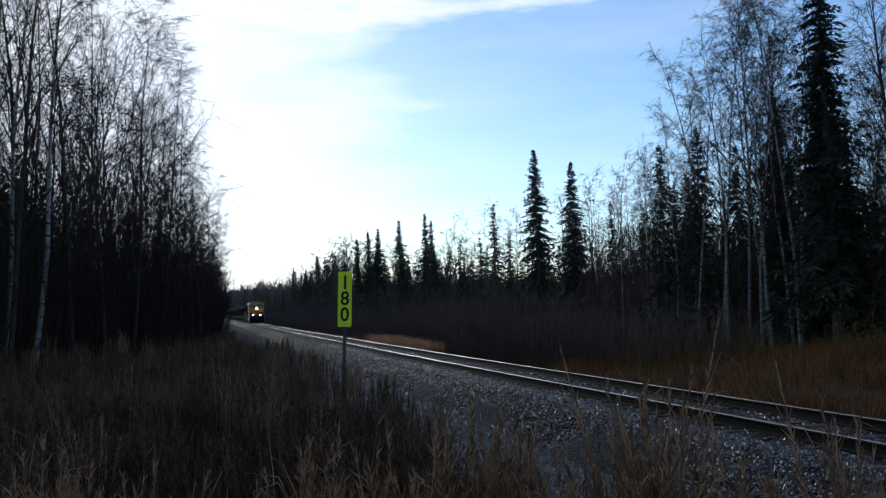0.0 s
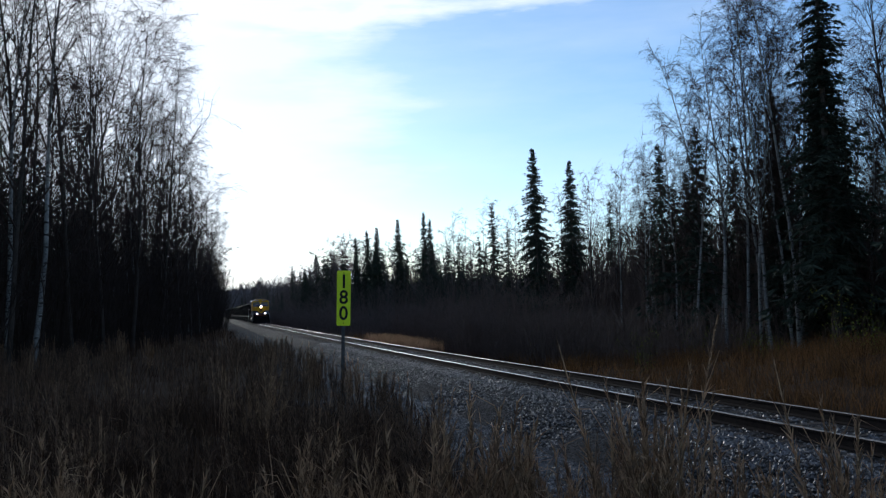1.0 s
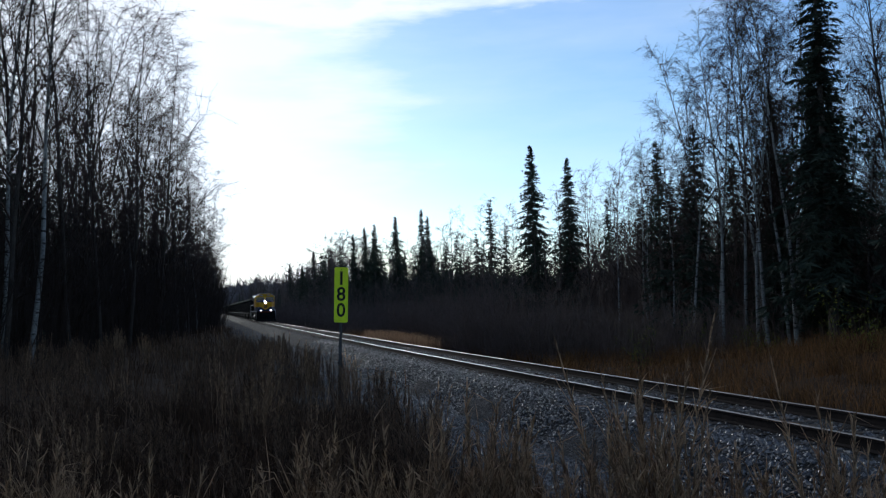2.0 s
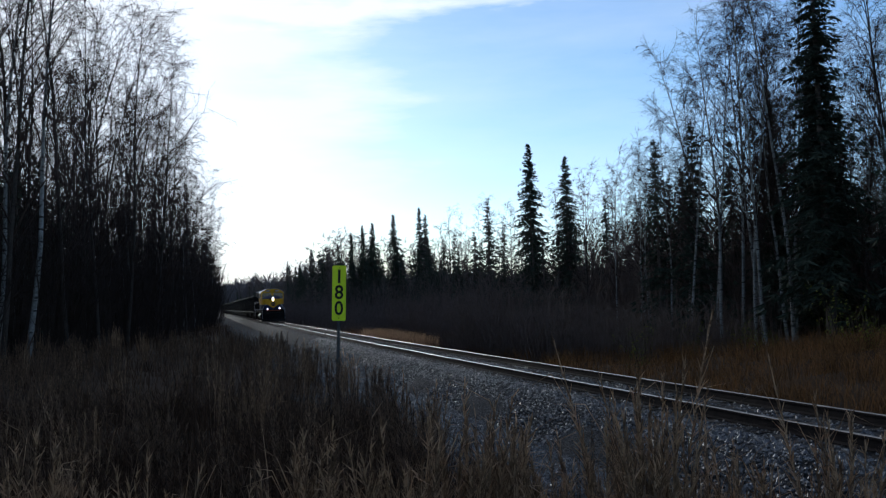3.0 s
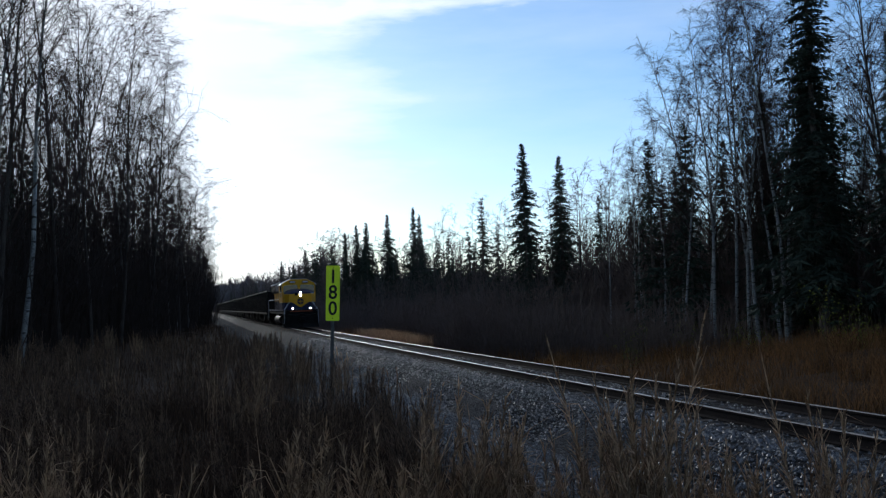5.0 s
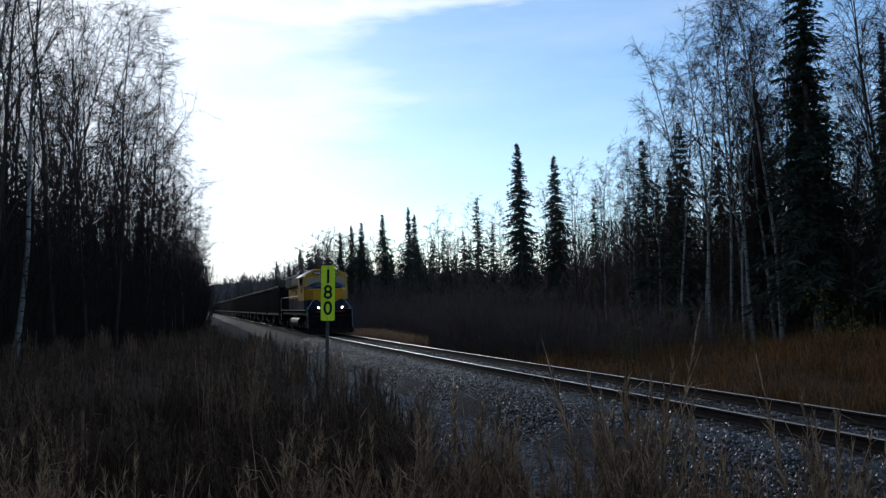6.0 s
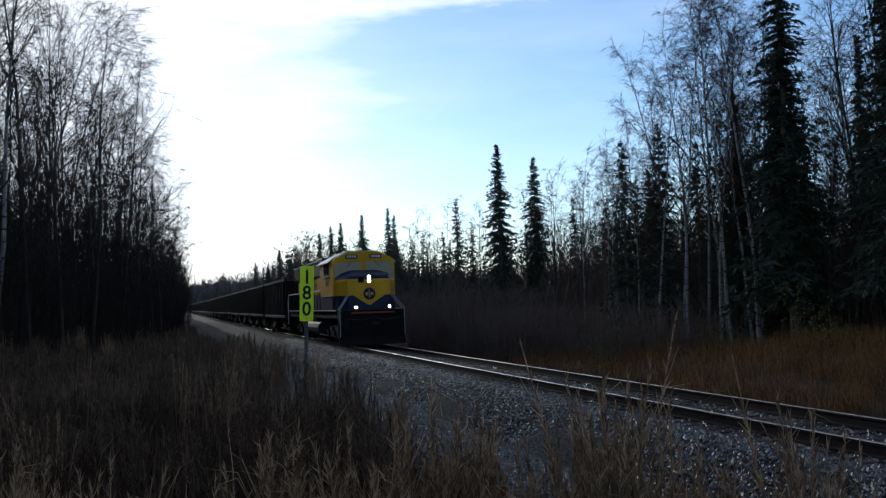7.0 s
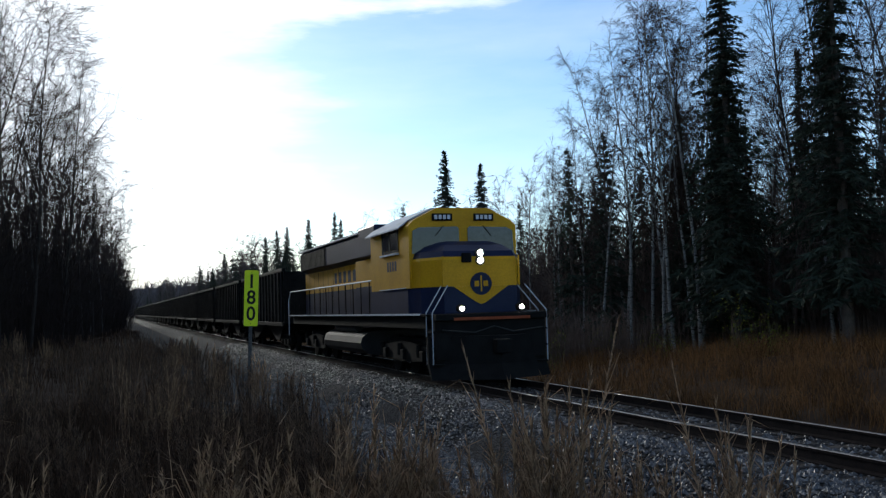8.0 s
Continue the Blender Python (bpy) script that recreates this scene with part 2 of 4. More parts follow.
def twigs_mesh(segs):
    """Three-sided tapering sticks from rows of two ends and two radii."""
    s = np.asarray(segs, float)
    a, b = s[:, 0:3], s[:, 3:6]
    d = b - a
    d /= np.linalg.norm(d, axis=1, keepdims=True) + 1e-9
    ref = np.where(np.abs(d[:, 2:3]) > 0.9, [[1.0, 0, 0]], [[0, 0, 1.0]])
    u = np.cross(d, ref)
    u /= np.linalg.norm(u, axis=1, keepdims=True) + 1e-9
    v = np.cross(d, u)
    ring = [(math.cos(t), math.sin(t)) for t in (0.3, 2.394, 4.489)]
    verts = np.stack([a + s[:, 6:7] * (c * u + w * v) for c, w in ring] + [b + s[:, 7:8] * (c * u + w * v) for c, w in ring], 1).reshape(-1, 3)
    k = np.arange(len(s))[:, None, None] * 6
    faces = (k + np.array([[0, 1, 4, 3], [1, 2, 5, 4], [2, 0, 3, 5]])[None]).reshape(-1, 4)
    return verts, faces


def spikes_mesh(segs):
    """Three-sided sticks that run to a point."""
    verts, _f = twigs_mesh(segs)
    verts = verts.reshape(-1, 6, 3)
    verts = np.concatenate([verts[:, :3], verts[:, 3:].mean(1, keepdims=True)], 1).reshape(-1, 3)
    k = np.arange(len(verts) // 4)[:, None, None] * 4
    return verts, (k + np.array([[0, 1, 3], [1, 2, 3], [2, 0, 3]])[None]).reshape(-1, 3)


def merged(a, b):
    """Two pairs of corners and faces as one."""
    return np.concatenate([a[0], b[0]]), a[1].tolist() + (b[1] + len(a[0])).tolist()


def thing(name, label, category, group="", m=None, kind=""):
    ob = tagged(new(name), label, category, group, kind)
    ob.empty_display_size = 0.3
    if m is not None:
        ob.matrix_basis = m
    return ob


# ---- the lie of the land ----
TRACK = 8.79                         # the track runs along y at this x


def rise(y):
    """The line climbs gently with distance."""
    y = np.minimum(y, 900.0)
    return 0.0042 * (np.sqrt((y - 50) ** 2 + 900) + (y - 50)) / 2


CROSS_D = (-3000, -60, -22, -15, -8.8, -6.2, -4.4, -3.0, 3.0, 5.0, 8.0, 12, 20, 60, 3000)
CROSS_Z = (6.0, 1.2, 0.5, 0.35, 0.2, -0.1, -0.55, -0.85, -0.85, -0.95, -0.75, -0.5, -0.2, 0.6, 5.0)


def land(x, y):
    x, y = np.asarray(x, float), np.asarray(y, float)
    d = x - TRACK
    soft = np.clip((np.abs(d) - 3) / 3, 0, 1)
    lumps = 0.10 * np.sin(x * 0.9 + 1.3 * np.sin(y * 0.31)) * np.cos(y * 0.7 + x * 0.2) + 0.06 * np.sin(2.1 * y + x)
    bank = 0.75 * np.clip((d - 4) / 6, 0, 1) * np.clip((40 - y) / 17, 0, 1)     # the ground swells beyond the line
    return np.interp(d, CROSS_D, CROSS_Z) + rise(y) + soft * lumps + bank


def build_ground():
    xs = np.unique(np.concatenate([np.arange(-14, 36, 0.5), np.geomspace(36, 3200, 26), -np.geomspace(14, 3200, 30)]))
    ys = np.unique(np.concatenate([np.arange(-8, 110, 0.7), np.geomspace(110, 4200, 40), -np.geomspace(8, 900, 16)]))
    gx, gy = np.meshgrid(xs, ys)
    verts = np.stack([gx, gy, land(gx, gy)], -1).reshape(-1, 3)
    nx = len(xs)
    i, j = np.meshgrid(np.arange(nx - 1), np.arange(len(ys) - 1))
    k = (j * nx + i).reshape(-1)
    faces = np.stack([k, k + 1, k + nx + 1, k + nx], 1)
    tagged(shell("ground", verts, faces, SOIL, smooth=True), "dark forest soil under dead grass", "ground", kind="structure")


build_ground()


def apron_edge(y):
    """The x at which the tall brush of the near bank ends and gravel begins."""
    return 2.45 + 0.30 * np.sin(y * 0.55) + 0.18 * np.sin(y * 1.7 + 1.0)


def build_apron():
    ys = np.concatenate([np.arange(-60, 2, 2.0), np.arange(2, 40, 0.4), np.arange(40, 130, 2.0), np.arange(130, 420, 12.0)])
    us = np.linspace(0, 1, 16)
    rg = np.random.default_rng(14)
    gu, gy = np.meshgrid(us, ys)
    gx = (apron_edge(gy) - 0.5) * (1 - gu) + 6.15 * gu
    gz = land(gx, gy) + 0.065 + rg.normal(0, 0.012, gx.shape)
    n = len(us)
    i, j = np.meshgrid(np.arange(n - 1), np.arange(len(ys) - 1))
    k = (j * n + i).reshape(-1)
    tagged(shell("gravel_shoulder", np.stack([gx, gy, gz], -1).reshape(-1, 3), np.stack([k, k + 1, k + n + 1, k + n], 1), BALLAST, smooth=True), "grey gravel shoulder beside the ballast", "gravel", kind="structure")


build_apron()


# ---- trees ----
def unit(v):
    return v / (np.linalg.norm(v) + 1e-9)


def stick(rng, start, way, length, r0, r1, n, bend, pull=(0, 0, 0)):
    """A wandering run of n segments. Returns its rows and its points."""
    pts, d = [np.array(start, float)], unit(np.array(way, float))
    for i in range(n):
        d = unit(d + rng.normal(0, bend, 3) + np.array(pull) / n)
        pts.append(pts[-1] + d * length / n)
    rad = np.linspace(r0, r1, n + 1)
    return [(*pts[i], *pts[i + 1], rad[i], rad[i + 1]) for i in range(n)], np.array(pts)


def trunk_shell(pts, radii, sides=8):
    """A smooth round trunk along points."""
    verts, faces = [], []
    for p, r in zip(pts, radii):
        for k in range(sides):
            t = 2 * math.pi * k / sides
            verts.append((p[0] + r * math.cos(t), p[1] + r * math.sin(t), p[2]))
    for i in range(len(pts) - 1):
        for k in range(sides):
            a, b = i * sides + k, i * sides + (k + 1) % sides
            faces.append((a, b, b + sides, a + sides))
    faces.append(tuple(range((len(pts) - 1) * sides, len(pts) * sides)))
    return verts, faces


def birch(seed, height, limbs, subs, sprigs, low=0.3, spread=1.0, lean=0.03, thick=1.0, segs=3, arch=0.0, bark=None, twig=None, group="bare birches", label="bare birch with pale trunk and dark fine twigs"):
    """A slender bare tree; arch bends it, and its limbs, towards its own +x."""
    rng = np.random.default_rng(seed)
    tree = thing("birch_tree", label, "tree", group)
    n = 12
    base_r = 0.0054 * height + 0.012
    pts = [np.array([0, 0, -0.4])]
    d = unit(np.array([rng.normal(0, lean), rng.normal(0, lean), 1.0]))
    for i in range(n):
        d = unit(d + np.array([rng.normal(0, 0.028) + arch * 0.05 * i / n, rng.normal(0, 0.028), 0.02]))
        pts.append(pts[-1] + d * (height + 0.4) / n)
    pts = np.array(pts)
    radii = np.array([base_r * (1.15 if i == 0 else 1 - 0.93 * (i / n) ** 0.9) for i in range(n + 1)])
    shell("trunk", *trunk_shell(pts, radii), bark or BARK, tree, smooth=True)
    big, fine, tips = [], [], []
    for li in range(limbs):
        f = low + (0.98 - low) * ((li + rng.uniform(0, 1)) / limbs)
        s = f * n
        k = min(int(s), n - 1)
        at = pts[k] + (pts[k + 1] - pts[k]) * (s - k)
        ang = rng.uniform(0, 2 * math.pi)
        up = rng.uniform(1.0, 2.4)
        way = np.array([math.cos(ang) + arch * 0.5, math.sin(ang), up])
        length = spread * height * (0.10 + 0.24 * (1 - f)) * rng.uniform(0.6, 1.3)
        r = max(0.011, base_r * (1 - f) * 0.42 + 0.007)
        rows, lp = stick(rng, at, way, length, r, 0.006, 5, 0.11, (arch * 0.3, 0, 0.05))
        big += rows
        for si in range(subs):
            g = (0.15 + 0.85 * rng.random() ** 0.75) * 5
            k2 = min(int(g), 4)
            at2 = lp[k2] + (lp[k2 + 1] - lp[k2]) * (g - k2)
            way2 = unit(lp[k2 + 1] - lp[k2]) + rng.normal(0, 0.5, 3)
            len2 = length * rng.uniform(0.22, 0.5)
            rows, sp = stick(rng, at2, way2, len2, 0.0075 * thick, 0.004 * thick, segs, 0.15, (0, 0, -0.5))
            fine += rows
            for _ in range(sprigs):
                g3 = rng.uniform(0.1, 1.0) * segs
                k3 = min(int(g3), segs - 1)
                at3 = sp[k3] + (sp[k3 + 1] - sp[k3]) * (g3 - k3)
                way3 = unit(sp[k3 + 1] - sp[k3]) + rng.normal(0, 0.45, 3)
                rows, _p = stick(rng, at3, way3, rng.uniform(0.25, 0.8), 0.0058 * thick, 0.003 * thick, 1, 0.2, (0, 0, -0.45))
                tips += rows
    tagged(shell("branchwork", *twigs_mesh(big), twig or TWIG, tree), kind="stuff")
    tagged(shell("crown", *merged(twigs_mesh(fine), spikes_mesh(tips)), twig or TWIG, tree), kind="stuff")
    return tree


def spruce(seed, height, base, step, per, tufts, sprays, slim, bare=0.05, group="spruces", label="dark green spruce with drooping boughs"):
    rng = np.random.default_rng(seed)
    tree = thing("spruce_tree", label, "tree", group)
    n = 8
    r0 = 0.011 * height + 0.03
    pts = np.array([(rng.normal(0, 0.02), rng.normal(0, 0.02), -0.4 + (height + 0.4) * i / n) for i in range(n + 1)])
    shell("trunk", *trunk_shell(pts, np.linspace(r0, 0.012, n + 1), 7), SPRUCE_BARK, tree, smooth=True)
    verts, faces, sticks = [], [], []
    z = height * bare + 0.3
    reach = rng.uniform(0.8, 1.2, 9)
    while z < height - 0.15:
        f = z / height
        prof = base * (1 - f) ** 0.92 * (0.5 + 0.5 * min(1.0, f * 4 + 0.4)) + 0.06
        prof *= np.interp(f * 8, range(9), reach)
        for b in range(per if f < 0.85 else max(4, per - 2)):
            a = rng.uniform(0, 2 * math.pi)
            length = prof * rng.uniform(0.35, 1.25)
            droop = rng.uniform(0.15, 0.5) if f < 0.8 else -rng.uniform(0.1, 0.6)
            out = np.array([math.cos(a), math.sin(a), 0])
            side = np.array([-out[1], out[0], 0])
            zj = z + rng.uniform(-0.5, 0.5) * step
            tip = np.array([0, 0, zj]) + out * length - np.array([0, 0, droop * length * 0.8])
            root = np.array([0, 0, zj])
            sticks.append((*root, *tip, 0.018, 0.006))
            for k in range(tufts):
                g = (k + 0.6 + rng.uniform(-0.3, 0.3)) / tufts
                p = root + (tip - root) * g + np.array([0, 0, 0.08 * length * math.sin(math.pi * g)])
                for _m in range(sprays):
                    way = unit(out * rng.uniform(0.1, 1.0) + side * rng.normal(0, 0.75) - np.array([0, 0, rng.uniform(0.05, 0.75) if f < 0.85 else rng.uniform(-0.6, 0.3)]))
                    reach_l = (0.13 + 0.25 * length * (1.1 - 0.5 * g)) * rng.uniform(0.5, 1.15)
                    across = unit(np.cross(way, rng.normal(0, 1, 3))) * (0.028 + 0.04 * length) * slim
                    i = len(verts)
                    verts += [p - across, p + across, p + way * reach_l]
                    faces.append((i, i + 1, i + 2))
        z += step * rng.uniform(0.7, 1.3) * (1.1 - 0.4 * f)
    tagged(shell("branchwork", *spikes_mesh(sticks), SPRUCE_BARK, tree), kind="stuff")
    tagged(shell("crown", np.array(verts), faces, NEEDLE, tree), kind="stuff")
    return tree


def thicket(seed, height, stems, material, label="bare willow thicket, brown darkened for the wood's shade"):
    rng = np.random.default_rng(seed)
    bush = thing("shrub", label, "shrub", "thicket at the wood's edge")
    rows, tips = [], []
    for _ in range(stems):
        a, r = rng.uniform(0, 2 * math.pi), rng.uniform(0, 0.9)
        start = (r * math.cos(a), r * math.sin(a), -0.2)
        way = (math.cos(a) * rng.uniform(0, 0.5), math.sin(a) * rng.uniform(0, 0.5), 1.0)
        length = height * rng.uniform(0.55, 1.1)
        s, pts = stick(rng, start, way, length, 0.018, 0.006, 3, 0.10)
        rows += s
        for _ in range(9):
            g = rng.uniform(0.25, 1.0) * 3
            k = min(int(g), 2)
            at = pts[k] + (pts[k + 1] - pts[k]) * (g - k)
            s2, p2 = stick(rng, at, np.array([rng.normal(0, 0.6), rng.normal(0, 0.6), 0.9]), rng.uniform(0.4, 1.1), 0.011, 0.004, 1, 0.2)
            tips += s2
    tagged(shell("stem_mass", *merged(twigs_mesh(rows), spikes_mesh(tips)), material, bush), kind="stuff")
    return bush


def leafy_shrub(seed, height):
    """A low shrub that still holds some leaves."""
    rng = np.random.default_rng(seed)
    bush = thing("leafy_shrub", "small shrub with the last yellow-green leaves", "shrub", "leafy shrubs by the line")
    rows, verts, faces = [], [], []
    for _ in range(12):
        s, pts = stick(rng, (rng.normal(0, 0.15), rng.normal(0, 0.15), -0.1), (rng.normal(0, 0.3), rng.normal(0, 0.3), 1), height * rng.uniform(0.5, 1.05), 0.010, 0.004, 4, 0.12)
        rows += s
        for _k in range(22):
            p = pts[rng.integers(1, 5)] + rng.normal(0, 0.09, 3)
            u, v = unit(rng.normal(0, 1, 3)) * 0.035, unit(rng.normal(0, 1, 3)) * 0.022
            i = len(verts)
            verts += [p - u, p + v, p + u, p - v]
            faces.append((i, i + 1, i + 2, i + 3))
    tagged(shell("branchwork", *twigs_mesh(rows), SHADE_SHRUB, bush), kind="stuff")
    tagged(shell("foliage", np.array(verts), faces, GREEN, bush), kind="stuff")
    return bush


def stand(tree, x, y, turn=0.0, size=1.0, wide=None):
    w = size if wide is None else wide
    own = tree.scale                 # the first one's own size, which the copy takes over
    return copy_thing(tree, pose(x, y, float(land(x, y)), 0, 0, turn) @ Matrix.Diagonal((w / own[0], w / own[1], size / own[2], 1)))


def put_first(tree, x, y, turn=0.0, size=1.0):
    tree.matrix_basis = pose(x, y, float(land(x, y)), 0, 0, turn) @ Matrix.Diagonal((size, size, size, 1))
    return tree


def grove(name, label, trees, spots, rng):
    """Trees too far off to count, joined part by part; the trees given are used up."""
    wood = thing(name, label, "woods", kind="stuff")
    picks = [(rng.choice(trees), x, y, size, rng.uniform(0, 2 * math.pi)) for x, y, size in spots]
    for piece in ("trunk", "branchwork", "crown"):
        verts, faces, base, material = [], [], 0, None
        shapes = {}
        for tree in trees:
            me = next(c for c in tree.children if c.name.split(".")[0] == piece).data
            v = np.empty(len(me.vertices) * 3)
            me.vertices.foreach_get("co", v)
            shapes[tree.name] = (v.reshape(-1, 3), [tuple(p.vertices) for p in me.polygons])
            material = me.materials[0]
        for tree, x, y, size, a in picks:
            v, f = shapes[tree.name]
            c, w = math.cos(a) * size, math.sin(a) * size
            verts.append(np.stack([x + v[:, 0] * c - v[:, 1] * w, y + v[:, 0] * w + v[:, 1] * c, float(land(x, y)) + v[:, 2] * size], 1))
            faces += [tuple(i + base for i in q) for q in f]
            base += len(v)
        tagged(shell(piece, np.concatenate(verts), faces, material, wood, smooth=piece == "trunk"), kind="stuff")
    for tree in trees:
        for c in list(tree.children):
            bpy.data.objects.remove(c)
        bpy.data.objects.remove(tree)


LEFT_Y, LEFT_X = (0, 20, 35, 60, 95, 120, 200, 400, 900), (-13, -9, -6.0, -2.4, 0.5, 1.1, 2.1, 4.6, 7.0)
RIGHT_Y, RIGHT_X = (0, 30, 60, 150, 250, 330, 500, 900), (23, 20.5, 20.5, 20.5, 22, 24, 27, 20)


BRUSH_Y, BRUSH_X = (0, 20, 30, 36, 42, 48, 56, 62, 80, 100, 200, 400), (21, 20.5, 19.8, 17.0, 14.0, 12.9, 12.9, 14.2, 14.4, 13.8, 13.2, 12.4)


def brush_edge(y):
    """The x at which the brush begins beyond the line."""
    return float(np.interp(y, BRUSH_Y, BRUSH_X))


def left_edge(y):
    """The x of the wood's edge on the near side of the line."""
    return float(np.interp(y, LEFT_Y, LEFT_X))


def right_edge(y):
    return float(np.interp(y, RIGHT_Y, RIGHT_X))


LEAFY = ((18.5, 66.1, 1.2), (17.5, 57.0, 1.3), (15.5, 47.7, 1.0), (15.0, 33.2, 1.0), (19.5, 27.9, 1.3), (19.8, 34.3, 1.1), (19.0, 31.3, 1.0), (17.0, 71.6, 1.0), (18.0, 34.9, 0.9), (19.0, 25.6, 1.2))


def plant():
    rng = random.Random(5)
    pale = "bare birch with pale trunk and dark fine twigs"
    grey = "bare grey-barked aspen with dark fine twigs"
    # tall bare birches; heights scale with the copy
    near = [birch(11 + i, 16.0, 26, 8, 8, low=0.28 if i % 2 else 0.36, spread=(0.75, 0.65, 0.85, 0.7)[i], lean=0.03) for i in range(4)]
    dark = [birch(21 + i, 16.0, 24, 8, 7, low=0.22, spread=(1.0, 0.8)[i], bark=DARK_BARK, label=grey) for i in range(2)]
    bowed = [birch(25 + i, 17.0, 26, 8, 8, low=0.22, spread=(1.2, 1.05)[i], bark=DARK_BARK, arch=(1.0, 0.6)[i], label="bare aspen bowed towards the open track") for i in range(2)]
    mid = [birch(31 + i, 14.0, 18, 6, 5, low=0.2, spread=0.9, thick=1.6, segs=2, bark=DARK_BARK if i else BARK, label=grey if i else pale) for i in range(3)]
    far = [birch(51 + i, 13.0, 16, 5, 4, low=0.08, spread=0.95, thick=3.2, segs=1, bark=DARK_BARK, label=grey) for i in range(2)]
    hazy = [birch(55 + i, 13.0, 20, 5, 5, low=0.12, spread=0.85, thick=3.4, segs=1, bark=DARK_BARK, twig=HAZE_TWIG, label="bare birch with grey-brown twigs paled for haze") for i in range(2)]
    firs = [spruce(71 + i, 14.0, (2.35, 2.1, 2.5)[i], 0.25, 10, 4, 11, 0.5) for i in range(3)]
    slender = [spruce(75 + i, 17.0, (1.95, 2.1)[i], 0.27, 10, 4, 11, 0.5, bare=0.08, label="tall slender dark spruce with short ragged boughs") for i in range(2)]
    small = [spruce(81 + i, 10.0, (1.85, 1.55)[i], 0.33, 8, 3, 6, 0.72) for i in range(2)]
    tiny = [spruce(85 + i, 10.0, (2.3, 1.9)[i], 0.42, 8, 2, 5, 1.5) for i in range(2)]
    far_spots, hazy_spots, tiny_spots = [], [], []
    bushes = [thicket(91 + i, 3.2, 16, SHADE_SHRUB) for i in range(3)]
    willows = [thicket(95 + i, 3.2, 14, MID_TWIG, "bare grey-brown willow bush beyond the track") for i in range(2)]
    used = set()

    def add(kinds, x, y, size, turn=None):
        tree = rng.choice(kinds)
        turn = rng.uniform(0, 360) if turn is None else turn
        if tree.name not in used:
            used.add(tree.name)
            return put_first(tree, x, y, turn, size)
        return stand(tree, x, y, turn, size)

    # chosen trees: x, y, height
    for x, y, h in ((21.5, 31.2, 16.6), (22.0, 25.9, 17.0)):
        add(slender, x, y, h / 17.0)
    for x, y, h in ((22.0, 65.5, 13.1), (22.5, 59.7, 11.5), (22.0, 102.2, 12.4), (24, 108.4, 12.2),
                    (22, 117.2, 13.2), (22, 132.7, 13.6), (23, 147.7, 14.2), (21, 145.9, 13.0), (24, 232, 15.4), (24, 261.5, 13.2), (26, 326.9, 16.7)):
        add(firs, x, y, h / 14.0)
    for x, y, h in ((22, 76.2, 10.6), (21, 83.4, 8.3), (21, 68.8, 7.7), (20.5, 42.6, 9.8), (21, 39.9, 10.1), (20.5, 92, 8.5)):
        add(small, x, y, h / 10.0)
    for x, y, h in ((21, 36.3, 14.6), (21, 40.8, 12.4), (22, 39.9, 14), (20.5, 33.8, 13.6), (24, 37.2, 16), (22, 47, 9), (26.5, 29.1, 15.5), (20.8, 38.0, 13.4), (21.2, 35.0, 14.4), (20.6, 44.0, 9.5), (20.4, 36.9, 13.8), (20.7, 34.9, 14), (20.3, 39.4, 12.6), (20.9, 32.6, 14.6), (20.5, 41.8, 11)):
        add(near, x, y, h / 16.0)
    # pale leaning trunks at the edge of the near wood
    for x, y, h, lean in ((-5.5, 33.6, 16.5, 3.6), (-6.45, 34.3, 16, 2.5)):
        tree = birch(int(300 - 10 * x), h, 22, 8, 6, low=0.42, spread=0.7, lean=0.0, label=pale)
        tree.matrix_basis = pose(x, y, float(land(x, y)), 0, lean, 0)
    # tall aspens that bow over the verge
    for x, y, h in ((-6.5, 56, 19), (-5.9, 61, 19.2), (-5.4, 66, 18.8), (-5.0, 71, 18.2), (-4.2, 77, 17.2), (-3.7, 83, 16.6), (-2.8, 90, 15.8), (-2.0, 98, 15.0), (-1.4, 107, 14.2),
                    (-0.8, 117, 13.4), (-7.6, 58, 18), (-5.6, 76, 16.5)):
        add(bowed, x - 0.1, y, h / 17.0, rng.uniform(-35, 25))
    for x, y, h in ((-6.3, 36.5, 17), (-5.3, 41.7, 17.5), (-3.9, 51.9, 17.6), (-2.9, 59.9, 17.2), (-2.0, 70, 16.2), (-5.9, 31.4, 16), (-4.6, 45.8, 16.5)):
        add(dark, x, y, h / 16.0)
    for x, y, h in ((21, 53, 9.4), (24, 56.4, 9.6), (26, 100, 11), (-1.3, 82, 15.2), (-0.3, 92, 13.6), (-1.5, 75, 15), (0.2, 104, 12.6), (0.5, 118, 11.6)):
        add(mid, x, y, h / 14.0)
    # the wood on the near side
    for _ in range(44):
        y = rng.uniform(24, 75)
        x = left_edge(y) - abs(rng.gauss(0, 6)) - 0.2
        if x > -0.75 * y - 4:
            add(dark if rng.random() < 0.92 else near, x, y, rng.uniform(0.8, 1.08))
    for _ in range(46):
        y = rng.uniform(58, 130)
        add(mid, left_edge(y) - abs(rng.gauss(0, 3)) - 0.2, y, rng.uniform(0.75, 1.08) * (1 - 0.25 * (y - 58) / 72))
    for _ in range(48):
        y = 95 + 330 * rng.random() ** 1.5
        far_spots.append((left_edge(y) - abs(rng.gauss(0, 3)) - 0.4, y, rng.uniform(0.7, 1.0)))
    for _ in range(64):
        y = rng.uniform(32, 170)
        spot = (left_edge(y) - rng.uniform(1.8, 15), y, rng.uniform(0.5, 0.95))
        tiny_spots.append(spot) if y > 85 else add(small, *spot)
    # the wood beyond the line
    for _ in range(50):
        y = rng.uniform(22, 50)
        add(near + dark, right_edge(y) + 0.3 + abs(rng.gauss(0, 7)), y, rng.uniform(0.66, 0.95) * (1.0 if y < 38 else 0.74))
